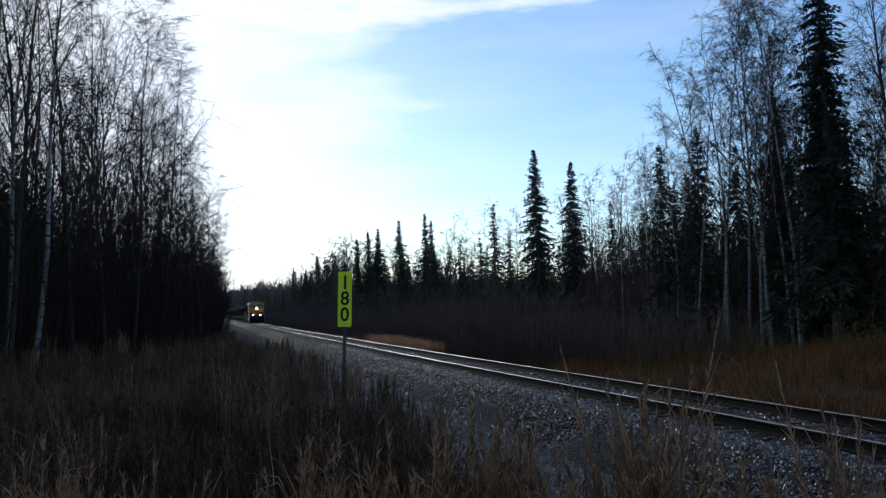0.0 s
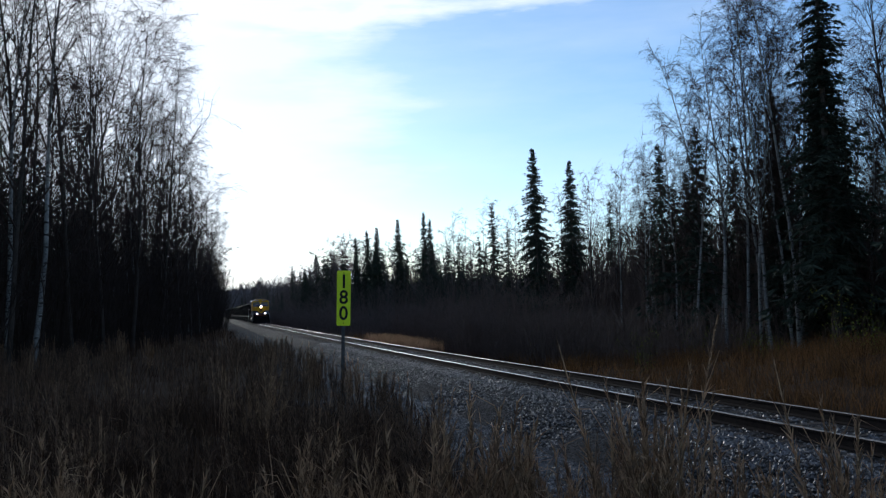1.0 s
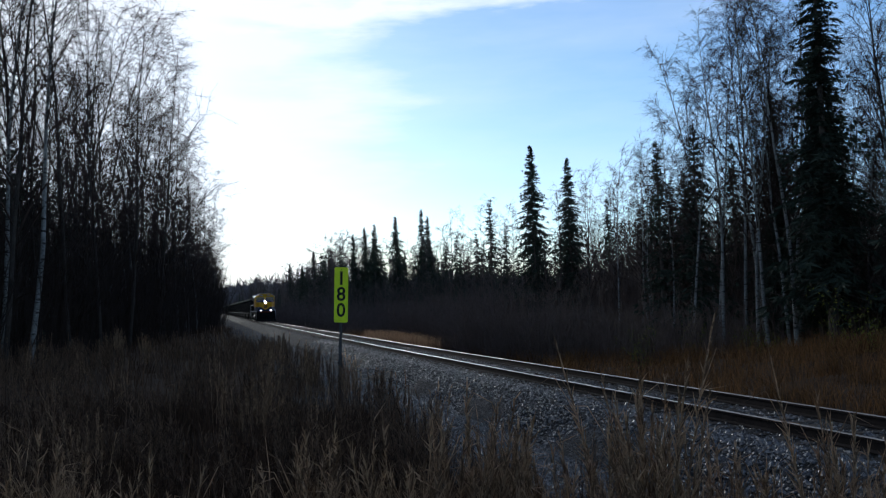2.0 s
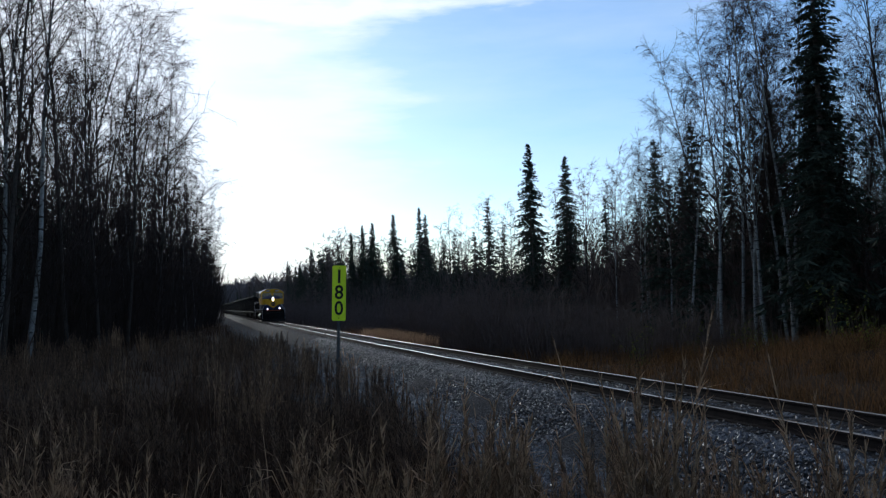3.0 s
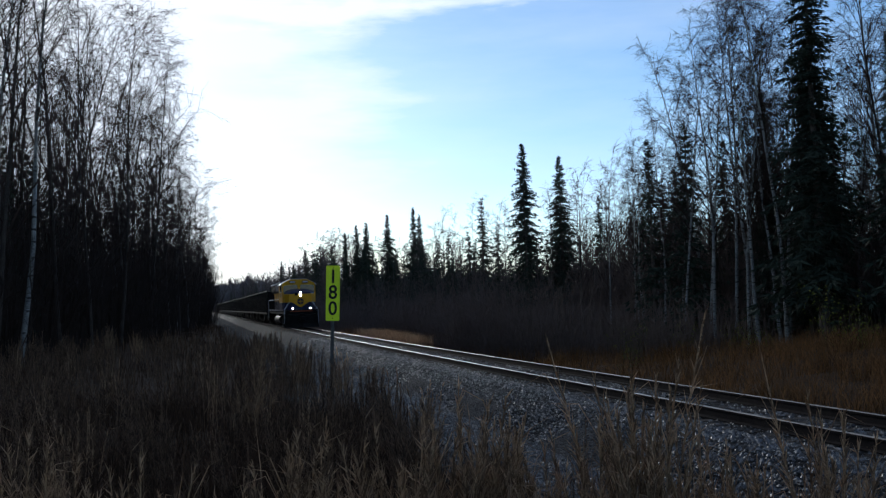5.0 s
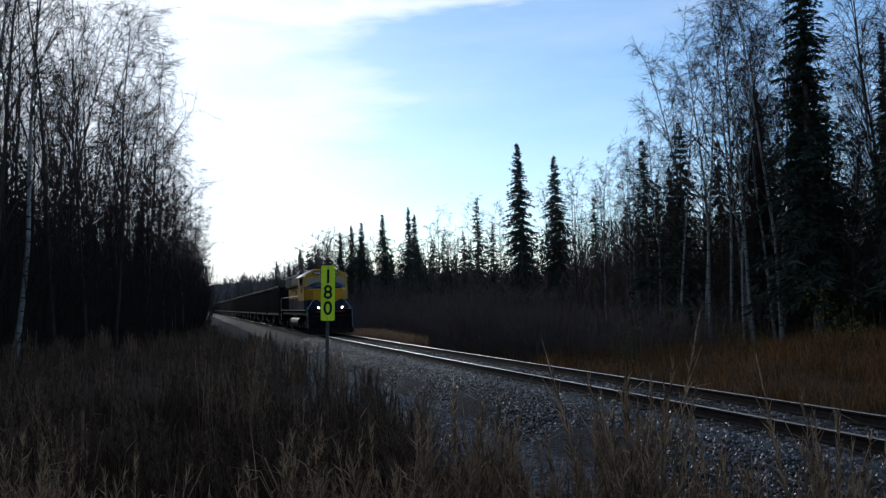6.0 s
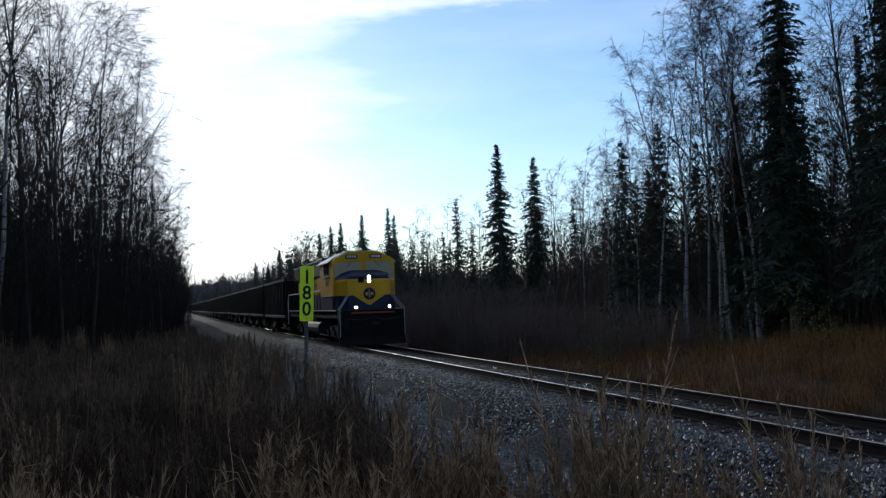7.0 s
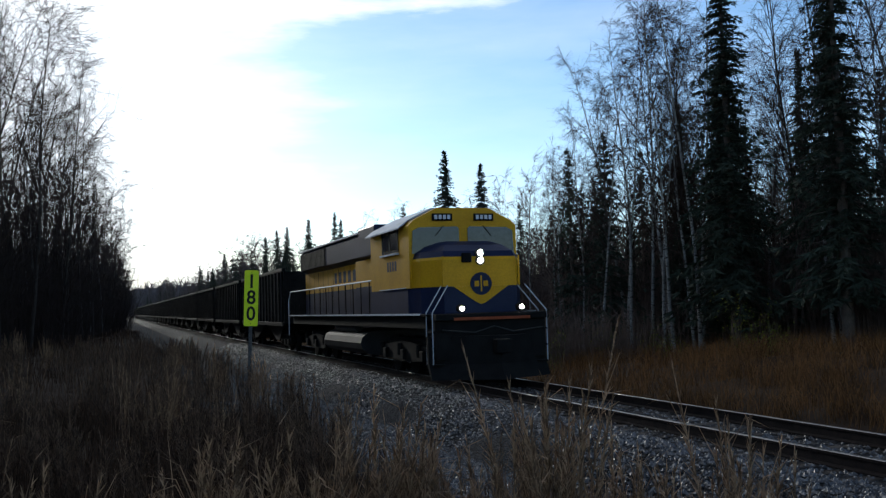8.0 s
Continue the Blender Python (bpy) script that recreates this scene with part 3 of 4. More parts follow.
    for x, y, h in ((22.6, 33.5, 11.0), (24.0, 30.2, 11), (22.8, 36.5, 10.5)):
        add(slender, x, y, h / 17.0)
    for _ in range(46):
        y = rng.uniform(44, 90)
        add(mid, right_edge(y) + abs(rng.gauss(0, 8)), y, rng.uniform(0.5, 0.78))
    for x, y, h in ((27, 180, 15), (28, 205, 17), (29, 214, 18), (30, 236, 18), (31, 255, 19), (26, 170, 14), (33, 262, 19)):
        hazy_spots.append((x, y, h / 13.0))
    for _ in range(62):
        y = rng.uniform(75, 380)
        hazy_spots.append((right_edge(y) + abs(rng.gauss(0, 8)) + 0.5, y, rng.uniform(0.5, 0.82)))
    for _ in range(100):
        y = 26 + 330 * rng.random() ** 1.2
        spot = (right_edge(y) + rng.uniform(0, 15), y, rng.uniform(0.4, 0.9))
        tiny_spots.append(spot) if y > 85 else add(small, *spot)
    # the unbroken skyline of the wood beyond the line
    for _ in range(90):
        y = rng.uniform(75, 330)
        tiny_spots.append((right_edge(y) + rng.uniform(0, 8), y, (1.2 + y * rng.uniform(0.042, 0.066) * (1 if y < 225 else 0.68)) / 10.0))
    for _ in range(80):
        y = rng.uniform(78, 330)
        hazy_spots.append((right_edge(y) + rng.uniform(0, 9), y, (1.2 + y * rng.uniform(0.05, 0.076) * (1 if y < 225 else 0.65)) / 13.0))
    for _ in range(90):
        y = rng.uniform(260, 520)
        spot = (float(np.interp(y, (260, 520), (17, 13))) + rng.uniform(0, 22), y, (1.0 + y * rng.uniform(0.022, 0.035)) / 12.0)
        hazy_spots.append(spot) if rng.random() < 0.75 else tiny_spots.append(spot)
    grove("far_aspens", "bare aspens along the far edge of the wood", far, far_spots, rng)
    grove("far_birches", "bare birches of the far wood, grey-brown paled for haze", hazy, hazy_spots, rng)
    grove("far_spruces", "dark spruces of the far wood", tiny, tiny_spots, rng)
    leafy = [leafy_shrub(101 + i, (1.3, 1.7)[i]) for i in range(2)]
    for x, y, s in LEAFY:
        add(leafy, x, y, s)
    # deeper in the woods
    for _ in range(34):
        y = rng.uniform(32, 75)
        add(small, left_edge(y) - rng.uniform(4, 18), y, rng.uniform(0.9, 1.3))
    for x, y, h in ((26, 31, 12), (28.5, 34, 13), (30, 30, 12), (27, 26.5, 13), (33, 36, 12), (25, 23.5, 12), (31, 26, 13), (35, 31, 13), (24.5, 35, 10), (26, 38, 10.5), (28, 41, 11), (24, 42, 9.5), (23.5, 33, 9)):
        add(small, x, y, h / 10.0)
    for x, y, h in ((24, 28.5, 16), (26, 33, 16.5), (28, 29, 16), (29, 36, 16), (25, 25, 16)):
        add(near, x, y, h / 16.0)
    for _ in range(24):
        y = rng.uniform(20, 58)
        add(small, right_edge(y) + rng.uniform(2.5, 22), y, rng.uniform(0.6, 1.05))
    # thickets
    for _ in range(100):
        y = 22 + 150 * rng.random() ** 1.5
        add(bushes, left_edge(y) - rng.uniform(-0.4, 5), y, rng.uniform(0.8, 1.7))
    for _ in range(110):
        y = 40 + 42 * rng.random()
        add(willows, brush_edge(y) + 6 * rng.random() ** 1.5, y, rng.uniform(0.45, 1.2))


def undergrowth(name, count, place, tall, seed, label, material):
    """A mass of upright saplings and dead stems within the wood."""
    rng = np.random.default_rng(seed)
    x, y = place(rng, count)
    z = land(x, y)
    h = tall * rng.uniform(0.3, 1.0, count)
    r = rng.uniform(0.012, 0.03, count) * (0.7 + y / 80)
    lx, ly = rng.normal(0, 0.12, count) * h, rng.normal(0, 0.12, count) * h
    main = np.stack([x, y, z - 0.1, x + lx, y + ly, z + h, r, r * 0.3], 1)
    g = rng.uniform(0.2, 0.9, (3, count))
    side = [np.stack([x + lx * q, y + ly * q, z + h * q, x + lx * q + rng.normal(0, 0.3, count) * h * 0.4, y + ly * q + rng.normal(0, 0.3, count) * h * 0.4, z + h * (q + rng.uniform(0.05, 0.3, count)), r * 0.6, r * 0.25], 1) for q in g]
    tagged(shell(name, *spikes_mesh(np.concatenate([main] + side)), material), label, "undergrowth", kind="stuff")


def left_wood(rng, n):
    y = 24 + 190 * rng.random(n) ** 1.6
    edge = np.interp(y, LEFT_Y, LEFT_X)
    return edge - 0.3 - 14 * rng.random(n) ** 1.4, y


def right_wood(rng, n):
    y = 20 + 45 * rng.random(n)
    return np.interp(y, RIGHT_Y, RIGHT_X) + 1.8 + 18 * rng.random(n) ** 1.2, y


def right_brush(rng, n):
    y = 34 + 38 * rng.random(n)
    return np.interp(y, BRUSH_Y, BRUSH_X) + 0.2 + 9 * rng.random(n) ** 1.4, y


def far_brush(rng, n):
    y = 68 + 430 * rng.random(n) ** 1.5
    return np.interp(y, BRUSH_Y, BRUSH_X) + 0.3 + 8 * rng.random(n) ** 1.3, y


def far_right_wood(rng, n):
    y = 62 + 270 * rng.random(n) ** 1.3
    return np.interp(y, RIGHT_Y, RIGHT_X) - 1 + 18 * rng.random(n) ** 1.3, y


plant()
# same saplings on both sides; the left ones carry shade in their colour
undergrowth("left_undergrowth", 12000, left_wood, 8.5, 61, "dense bare saplings under the trees", SHADE_SHRUB)
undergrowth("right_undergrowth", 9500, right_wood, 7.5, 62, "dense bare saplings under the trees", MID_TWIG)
# the far masses take the twig colour that has haze painted in
undergrowth("far_brush", 6000, far_brush, 3.4, 65, "bare brush far down the track, grey-brown paled for haze", HAZE_TWIG)
undergrowth("trackside_brush", 4200, right_brush, 2.3, 63, "low bare brown brush beyond the track", MID_TWIG)
undergrowth("far_undergrowth", 6500, far_right_wood, 6.0, 64, "bare saplings in the far wood, grey-brown paled for haze", HAZE_TWIG)


def far_woods():
    """Wooded rise that closes the view down the line: bare crowns with a few spruce tips."""
    rng = np.random.default_rng(8)
    rows = []
    for y0, top, x0, x1, count in ((560, 21, 22, 160, 110), (600, 20, -110, -1, 60), (660, 23, -120, 200, 200), (780, 30, -160, 320, 240), (1000, 42, -260, 480, 260)):
        for x in np.linspace(x0, x1, count):
            x += rng.uniform(-1.5, 1.5)
            y = y0 + rng.uniform(-25, 25)
            z = float(land(x, y))
            h = top * rng.uniform(0.72, 1.08) * (0.9 + 0.1 * math.sin(x * 0.05))
            if rng.random() < 0.12:
                for k in range(22):
                    g = k / 22
                    a = rng.uniform(0, 6.28)
                    r = h * 0.13 * (1 - g) + 0.2
                    rows.append((x, y, z + h * g, x + r * math.cos(a), y + r * math.sin(a), z + h * g - 0.4 * r, 0.35 * (1.2 - g), 0.05))
                rows.append((x, y, z - 1, x, y, z + h * 1.05, 0.4, 0.02))
                continue
            rows.append((x, y, z - 1, x + rng.normal(0, 0.4), y, z + h * 0.8, 0.5, 0.1))
            for k in range(26):
                g = rng.uniform(0.08, 0.72)
                a = rng.uniform(0, 6.28)
                r = h * rng.uniform(0.08, 0.24)
                rows.append((x, y, z + h * g, x + r * math.cos(a), y + r * math.sin(a), z + min(h, h * g + h * rng.uniform(0.15, 0.34)), 0.45, 0.05))
    tagged(shell("far_woods", *spikes_mesh(rows), HAZE_HILL), "distant bare woods on a low rise, haze painted into their grey-brown", "woods", kind="stuff")
    xs = np.linspace(-700, 900, 120)
    ridge = [13 + 5 * math.sin(x * 0.011 + 0.5) + 3 * math.sin(x * 0.035) for x in xs]
    verts = [(x, 1150 + s * 60, -5 if s else float(h) + 14) for x, h in zip(xs, ridge) for s in (0, 1)] + [(x, 1100, -5) for x in xs]
    n = len(xs)
    faces = [(2 * n + i, 2 * n + i + 1, 2 * i + 2, 2 * i) for i in range(n - 1)] + [(2 * i, 2 * i + 2, 2 * i + 3, 2 * i + 1) for i in range(n - 1)]
    tagged(shell("far_hill", verts, faces, HAZE_HILL), "low wooded ridge on the horizon, haze put into its colour", "hill", kind="structure")


far_woods()


# ---- grass and brush ----
def blades(name, material, count, where, height, width, label, seed, lean=0.25, seedhead=0.0):
    """Many bent blades in one mesh; where(rng, n) gives x and y."""
    rng = np.random.default_rng(seed)
    x, y = where(rng, count)
    n = len(x)
    z = land(x, y) - 0.03
    h = height * rng.uniform(0.45, 1.15, n)
    a = rng.uniform(0, 2 * math.pi, n)
    w = width * rng.uniform(0.6, 1.4, n)
    l = lean * h * rng.uniform(0.2, 1.4, n)
    b = rng.uniform(0, 2 * math.pi, n)
    ux, uy = np.cos(a), np.sin(a)
    lx, ly = np.cos(b) * l, np.sin(b) * l
    p0 = np.stack([x, y, z], 1)
    side = np.stack([ux, uy, 0 * ux], 1) * w[:, None]
    p1 = p0 + np.stack([lx * 0.3, ly * 0.3, 0.6 * h], 1)
    p2 = p0 + np.stack([lx, ly, h], 1)
    verts = np.stack([p0 - side, p0 + side, p1 + side * 0.7, p1 - side * 0.7, p2], 1).reshape(-1, 3)
    k = np.arange(n)[:, None] * 5
    faces = (k + np.array([[0, 1, 2, 3]])).tolist() + (k + np.array([[3, 2, 4]])).tolist()
    return tagged(shell(name, verts, faces, material), label, "grass", kind="stuff")


def clumped(rng, n, x0, x1, y0, y1, clumps, size, power=1.6):
    cy = y0 + (y1 - y0) * rng.random(clumps) ** power
    cx = rng.uniform(x0, x1, clumps)
    i = rng.integers(0, clumps, n)
    r = size * (0.5 + cy[i] / 40)
    return cx[i] + rng.normal(0, 1, n) * r, cy[i] + rng.normal(0, 1, n) * r


def near_side(rng, n):
    x, y = clumped(rng, n, -26, 2.8, 7.0, 110, 2600, 0.16)
    edge = np.interp(y, LEFT_Y, LEFT_X)
    keep = (x < apron_edge(y) + rng.normal(0, 0.12, len(x))) & (x > edge - 5) & (x > -0.75 * y - 3)
    return x[keep], y[keep]


def far_side(rng, n):
    x, y = clumped(rng, n, 12.0, 22, 12, 100, 1300, 0.24)
    keep = (x > 13.1 + 0.5 * np.sin(y * 0.5)) & (x < np.interp(y, BRUSH_Y, BRUSH_X) + 1.5)
    return x[keep], y[keep]


def verge(rng, n):
    x, y = clumped(rng, n, 12.1, 13.9, 57, 82, 130, 0.12, 1.0)
    keep = x > 12.0
    return x[keep], y[keep]


blades("dry_brush_grass", BRUSH, 46000, near_side, 0.62, 0.005, "dark brown dead grass and weeds on the near bank", 21, lean=0.5)
def near_fill(rng, n):
    x, y = clumped(rng, n, -7, 2.7, 6.0, 17, 500, 0.22, 1.2)
    keep = (x < apron_edge(y)) & (x > -0.42 * y - 1) & (y > 5.5)
    return x[keep], y[keep]


blades("matted_grass", BRUSH, 26000, near_fill, 0.55, 0.004, "matted dead grass on the near bank", 25, lean=0.8)
def behind(rng, n):
    x, y = clumped(rng, n, -9, 2.0, -12, 5.5, 350, 0.25, 1.0)
    keep = (np.hypot(x, y) > 1.2) & (y < 5.8)
    return x[keep], y[keep]


blades("trampled_grass", BRUSH, 9000, behind, 0.45, 0.006, "trampled dead grass on the near bank", 26, lean=0.9)
blades("pale_grass", STRAW, 900, near_side, 0.85, 0.006, "scattered pale dry grass on the near bank", 22)
blades("russet_grass", RUST_GRASS, 46000, far_side, 0.72, 0.007, "russet dead grass beyond the track", 23, lean=0.8)
blades("verge_grass", STRAW, 9000, verge, 0.95, 0.012, "straw-coloured grass along the far ballast edge", 24)


def plume_stalk(rng, height, spread, plume, spikes, leaf, segs=5):
    """One dry stalk: rows for its stem, its feathery head and its bent leaves."""
    a, r = rng.uniform(0, 2 * math.pi), abs(rng.normal(0, spread))
    start = np.array([r * math.cos(a), r * math.sin(a), -0.1])
    way = np.array([math.cos(a) * rng.uniform(0, 0.16), math.sin(a) * rng.uniform(0, 0.16), 1.0])
    h = height * rng.uniform(0.55, 1.05)
    stems, pts = stick(rng, start, way, h, 0.0026, 0.0014, segs, 0.05)
    heads = []
    for k in range(spikes):
        g = 1 - plume * (1 - (k + rng.random()) / spikes)
        q = min(g * segs, segs - 0.01)
        i = int(q)
        at = pts[i] + (pts[i + 1] - pts[i]) * (q - i)
        d = unit(pts[i + 1] - pts[i])
        s2, _p = stick(rng, at, d + rng.normal(0, 0.34, 3), rng.uniform(0.035, 0.10) * (1.25 - 0.75 * (g - 1 + plume) / plume), 0.0032, 0.0009, 1, 0.05)
        heads += s2
    for _k in range(leaf):
        i = rng.integers(1, segs)
        ang = rng.uniform(0, 2 * math.pi)
        out = np.array([math.cos(ang), math.sin(ang), 0])
        ln = rng.uniform(0.14, 0.38)
        m1 = pts[i] + out * ln * 0.3 + np.array([0, 0, ln * 0.6])
        m2 = m1 + out * ln * 0.35 + np.array([0, 0, ln * rng.uniform(-0.2, 0.35)])
        stems.append((*pts[i], *m1, 0.0013, 0.0015))
        heads.append((*m1, *m2, 0.0015, 0.0004))
    return stems, heads


def tuft(seed, height, stalks, material, label="tall dry grass tuft with feathery seed heads"):
    """Reed-grass: thin stalks, bent leaves and feathery heads."""
    rng = np.random.default_rng(seed)
    t = thing("grass_tuft", label, "grass", "foreground grass tufts")
    stems, heads = [], []
    for _ in range(stalks):
        a, b = plume_stalk(rng, height, 0.06, 0.40, 48, 2)
        stems, heads = stems + a, heads + b
    tagged(shell("stalkwork", *twigs_mesh(stems), material, t), kind="stuff")
    tagged(shell("plume", *spikes_mesh(heads), material, t), kind="stuff")
    return t


def weed_field(name, material, count, where, height, seed, label):
    """Many dead weed clumps in one mesh, each turned and sized on its own."""
    rng = np.random.default_rng(seed)
    kinds = []
    for _ in range(5):
        stems, heads = [], []
        for _k in range(rng.integers(4, 9)):
            a, b = plume_stalk(rng, 1.0, 0.07, 0.5, 22, 1, 3)
            stems, heads = stems + a, heads + b
        (v1, f1), (v2, f2) = twigs_mesh(stems), spikes_mesh(heads)
        f1 = np.concatenate([f1[:, :3], f1[:, [0, 2, 3]]])
        kinds.append((np.concatenate([v1, v2]), np.concatenate([f1, f2 + len(v1)])))
    x, y = where(rng, count)
    z = land(x, y)
    verts, faces, base = [], [], 0
    for px, py, pz in zip(x, y, z):
        v, f = kinds[rng.integers(0, len(kinds))]
        a, k = rng.uniform(0, 2 * math.pi), height * rng.uniform(0.55, 1.2)
        c, w = math.cos(a) * k, math.sin(a) * k
        verts.append(np.stack([px + v[:, 0] * c - v[:, 1] * w, py + v[:, 0] * w + v[:, 1] * c, pz + v[:, 2] * k], 1))
        faces.append(f + base)
        base += len(v)
    tagged(shell(name, np.concatenate(verts), np.concatenate(faces), material), label, "weeds", kind="stuff")


def bank_weeds(rng, n):
    x, y = clumped(rng, n, -16, 2.7, 5.6, 46, 300, 0.22, 1.5)
    keep = (x < apron_edge(y) + 0.1) & (x > np.interp(y, LEFT_Y, LEFT_X)) & (x > -0.5 * y - 1.5) & (y > 5.2)
    return x[keep], y[keep]


weed_field("dead_weeds", WEED, 1000, bank_weeds, 1.05, 31, "dead brown fireweed stalks with fluffy seed heads")
weed_field("pale_weeds", STRAW, 110, bank_weeds, 1.05, 32, "pale dead stalks with fluffy seed heads")


def russet_weeds(rng, n):
    x, y = clumped(rng, n, 12.6, 20, 14, 44, 160, 0.4, 1.0)
    keep = (x > 13.3) & (x < np.interp(y, BRUSH_Y, BRUSH_X) + 1.0)
    return x[keep], y[keep]


weed_field("verge_weeds", STRAW, 130, verge, 1.0, 34, "straw-coloured grass clumps along the far ballast edge")
weed_field("russet_weeds", RUST_GRASS, 260, russet_weeds, 0.8, 33, "russet dead weeds beyond the track")


# tall tufts close to the camera: x, y, kind, size
FRONT = [
    (2.05, 4.56, 3, 1.28),
    (2.98, 4.26, 3, 1.18),
    (1.18, 5.06, 1, 1.42),
    (1.54, 5.18, 2, 1.36),
    (0.98, 4.90, 2, 1.47),
    (0.48, 4.98, 1, 1.29),
    (0.56, 4.77, 2, 1.31),
    (-0.22, 4.80, 2, 1.22),
    (-0.83, 5.13, 2, 1.30),
    (-0.48, 4.68, 2, 1.07),
    (0.08, 4.60, 1, 1.01),
    (0.76, 4.64, 2, 1.22),
    (1.77, 4.89, 2, 1.26),
    (2.05, 5.21, 1, 1.10),
    (2.63, 4.95, 1, 1.19),
    (2.39, 4.39, 2, 1.28),
    (2.82, 4.37, 2, 1.34),
    (1.33, 5.03, 1, 1.22),
    (1.50, 4.56, 1, 1.11),
    (-0.84, 4.73, 1, 1.01),
    (2.62, 4.49, 1, 1.14),
    (2.15, 4.63, 3, 1.21),
    (1.23, 5.05, 2, 1.51),
    (0.43, 5.08, 2, 1.34),
]


def foreground():
    rng = random.Random(12)
    kinds = [tuft(201 + i, (1.15, 1.0, 0.9, 1.25)[i], (14, 22, 26, 24)[i], STRAW) for i in range(4)]
    kinds += [tuft(211 + i, (1.0, 0.85)[i], (10, 13)[i], WEED, "dead brown weed clump with dry seed heads") for i in range(2)]
    # x, y, kind, size
    spots = [(x, y, k, s * (1.2 if k == 3 else 1.1)) for x, y, k, s in FRONT]
    for _ in range(14):
        y = rng.uniform(4.6, 6.5)
        spots.append((rng.uniform(1.6, 0.72 * y), y, rng.choice((1, 2)), rng.uniform(0.75, 1.05)))
    for _ in range(34):
        y = rng.uniform(4.8, 9.0)
        spots.append((rng.uniform(-0.22 * y - 1.0, 2.1), y, rng.choice((0, 4, 4, 5, 5)), rng.uniform(0.75, 1.05)))
    for _ in range(60):
        y = 7 + 30 * rng.random() ** 1.3
        spots.append((rng.uniform(max(-0.3 * y - 2, left_edge(y)), 2.0), y, rng.choice((1, 4, 4, 5, 5, 5)), rng.uniform(1.05, 1.4)))
    for k in range(30):
        y = 7 + 1.1 * k
        spots.append((float(apron_edge(y)) - rng.uniform(-0.1, 0.6), y, rng.choice((1, 4, 5, 5)), rng.uniform(1.1, 1.4)))
    first = set()
    for x, y, k, size in spots:
        m = pose(x, y, float(land(x, y)), rng.uniform(-4, 4), rng.uniform(-4, 4), rng.uniform(0, 360)) @ Matrix.Scale(size, 4)
        if k in first:
            copy_thing(kinds[k], m @ Matrix.Scale(1 / kinds[k].scale[0], 4))
        else:
            first.add(k)
            kinds[k].matrix_basis = m


foreground()


# ---- milepost ----
def glyph(text, size, x, z, y, parent):
    cu = bpy.data.curves.new("digit", "FONT")
    cu.body, cu.size, cu.align_x, cu.align_y, cu.extrude = text, size, "CENTER", "CENTER", 0.0015
    cu.offset = 0.007
    tmp = new("digit_curve", cu)
    bpy.context.view_layer.update()
    me = bpy.data.meshes.new_from_object(tmp.evaluated_get(bpy.context.evaluated_depsgraph_get()))
    bpy.data.objects.remove(tmp)
    me.materials.clear()
    me.materials.append(INK)
    ob = new("digit", me)
    ob.parent = parent
    ob.matrix_basis = pose(x, y, z, 90, 0, 0) @ Matrix.Diagonal((0.95, 1.0, 1, 1))
    return ob


def milepost():
    x, y = 2.495, 19.86
    g = float(land(x, y))
    s = thing("milepost_sign", "lime yellow milepost sign with black digits on a steel post", "sign", m=pose(x, y, 0, 0, 2.4, -8))
    part("post", boxes((-0.035, 0.035, 0.012, 0.06, g - 0.4, 2.62), bevel=0.006), POST, s, "dark steel post")
    bm = bmesh.new()
    box(bm, -0.137, 0.137, -0.004, 0.008, 1.60, 2.70)
    vert = [e for e in bm.edges if abs(e.verts[0].co.y - e.verts[1].co.y) > 0.005]
    bmesh.ops.bevel(bm, geom=vert, offset=0.03, segments=4, affect="EDGES", profile=0.5)
    plate = part("sign_plate", bm, SIGN, s, "lime yellow sheet")
    for c, z in (("1", 2.47), ("8", 2.155), ("0", 1.835)):
        glyph(c, 0.38, 0.0, z, -0.006, plate)
    for z in (1.65, 2.655):
        part("bolt", rods([((0, -0.010, z), (0, -0.002, z))], 0.010), INK, plate)


milepost()


# ---- track ----
def along(name, outline, x, ys, material, parent, label=""):
    """A profile of (x, z) swept down the line."""
    verts, faces = [], []
    n = len(outline)
    for y in ys:
        r = float(rise(y))
        verts += [(x + u, y, v + r) for u, v in outline]
    for i in range(len(ys) - 1):
        for k in range(n):
            a, b = i * n + k, i * n + (k + 1) % n
            faces.append((a, a + n, b + n, b))
    return shell(name, verts, faces, material, parent, label)


LINE_Y = np.concatenate([np.arange(-60, 120, 3.0), np.arange(120, 901, 12.0)])
RAIL_OUT = [(-0.075, -0.18), (-0.075, -0.165), (-0.012, -0.145), (-0.010, -0.045), (-0.036, -0.035), (-0.036, -0.006), (0.036, -0.006), (0.036, -0.035), (0.010, -0.045), (0.012, -0.145), (0.075, -0.165), (0.075, -0.18)]
HEAD_OUT = [(-0.034, -0.0065), (-0.028, 0.0), (0.028, 0.0), (0.034, -0.0065)]


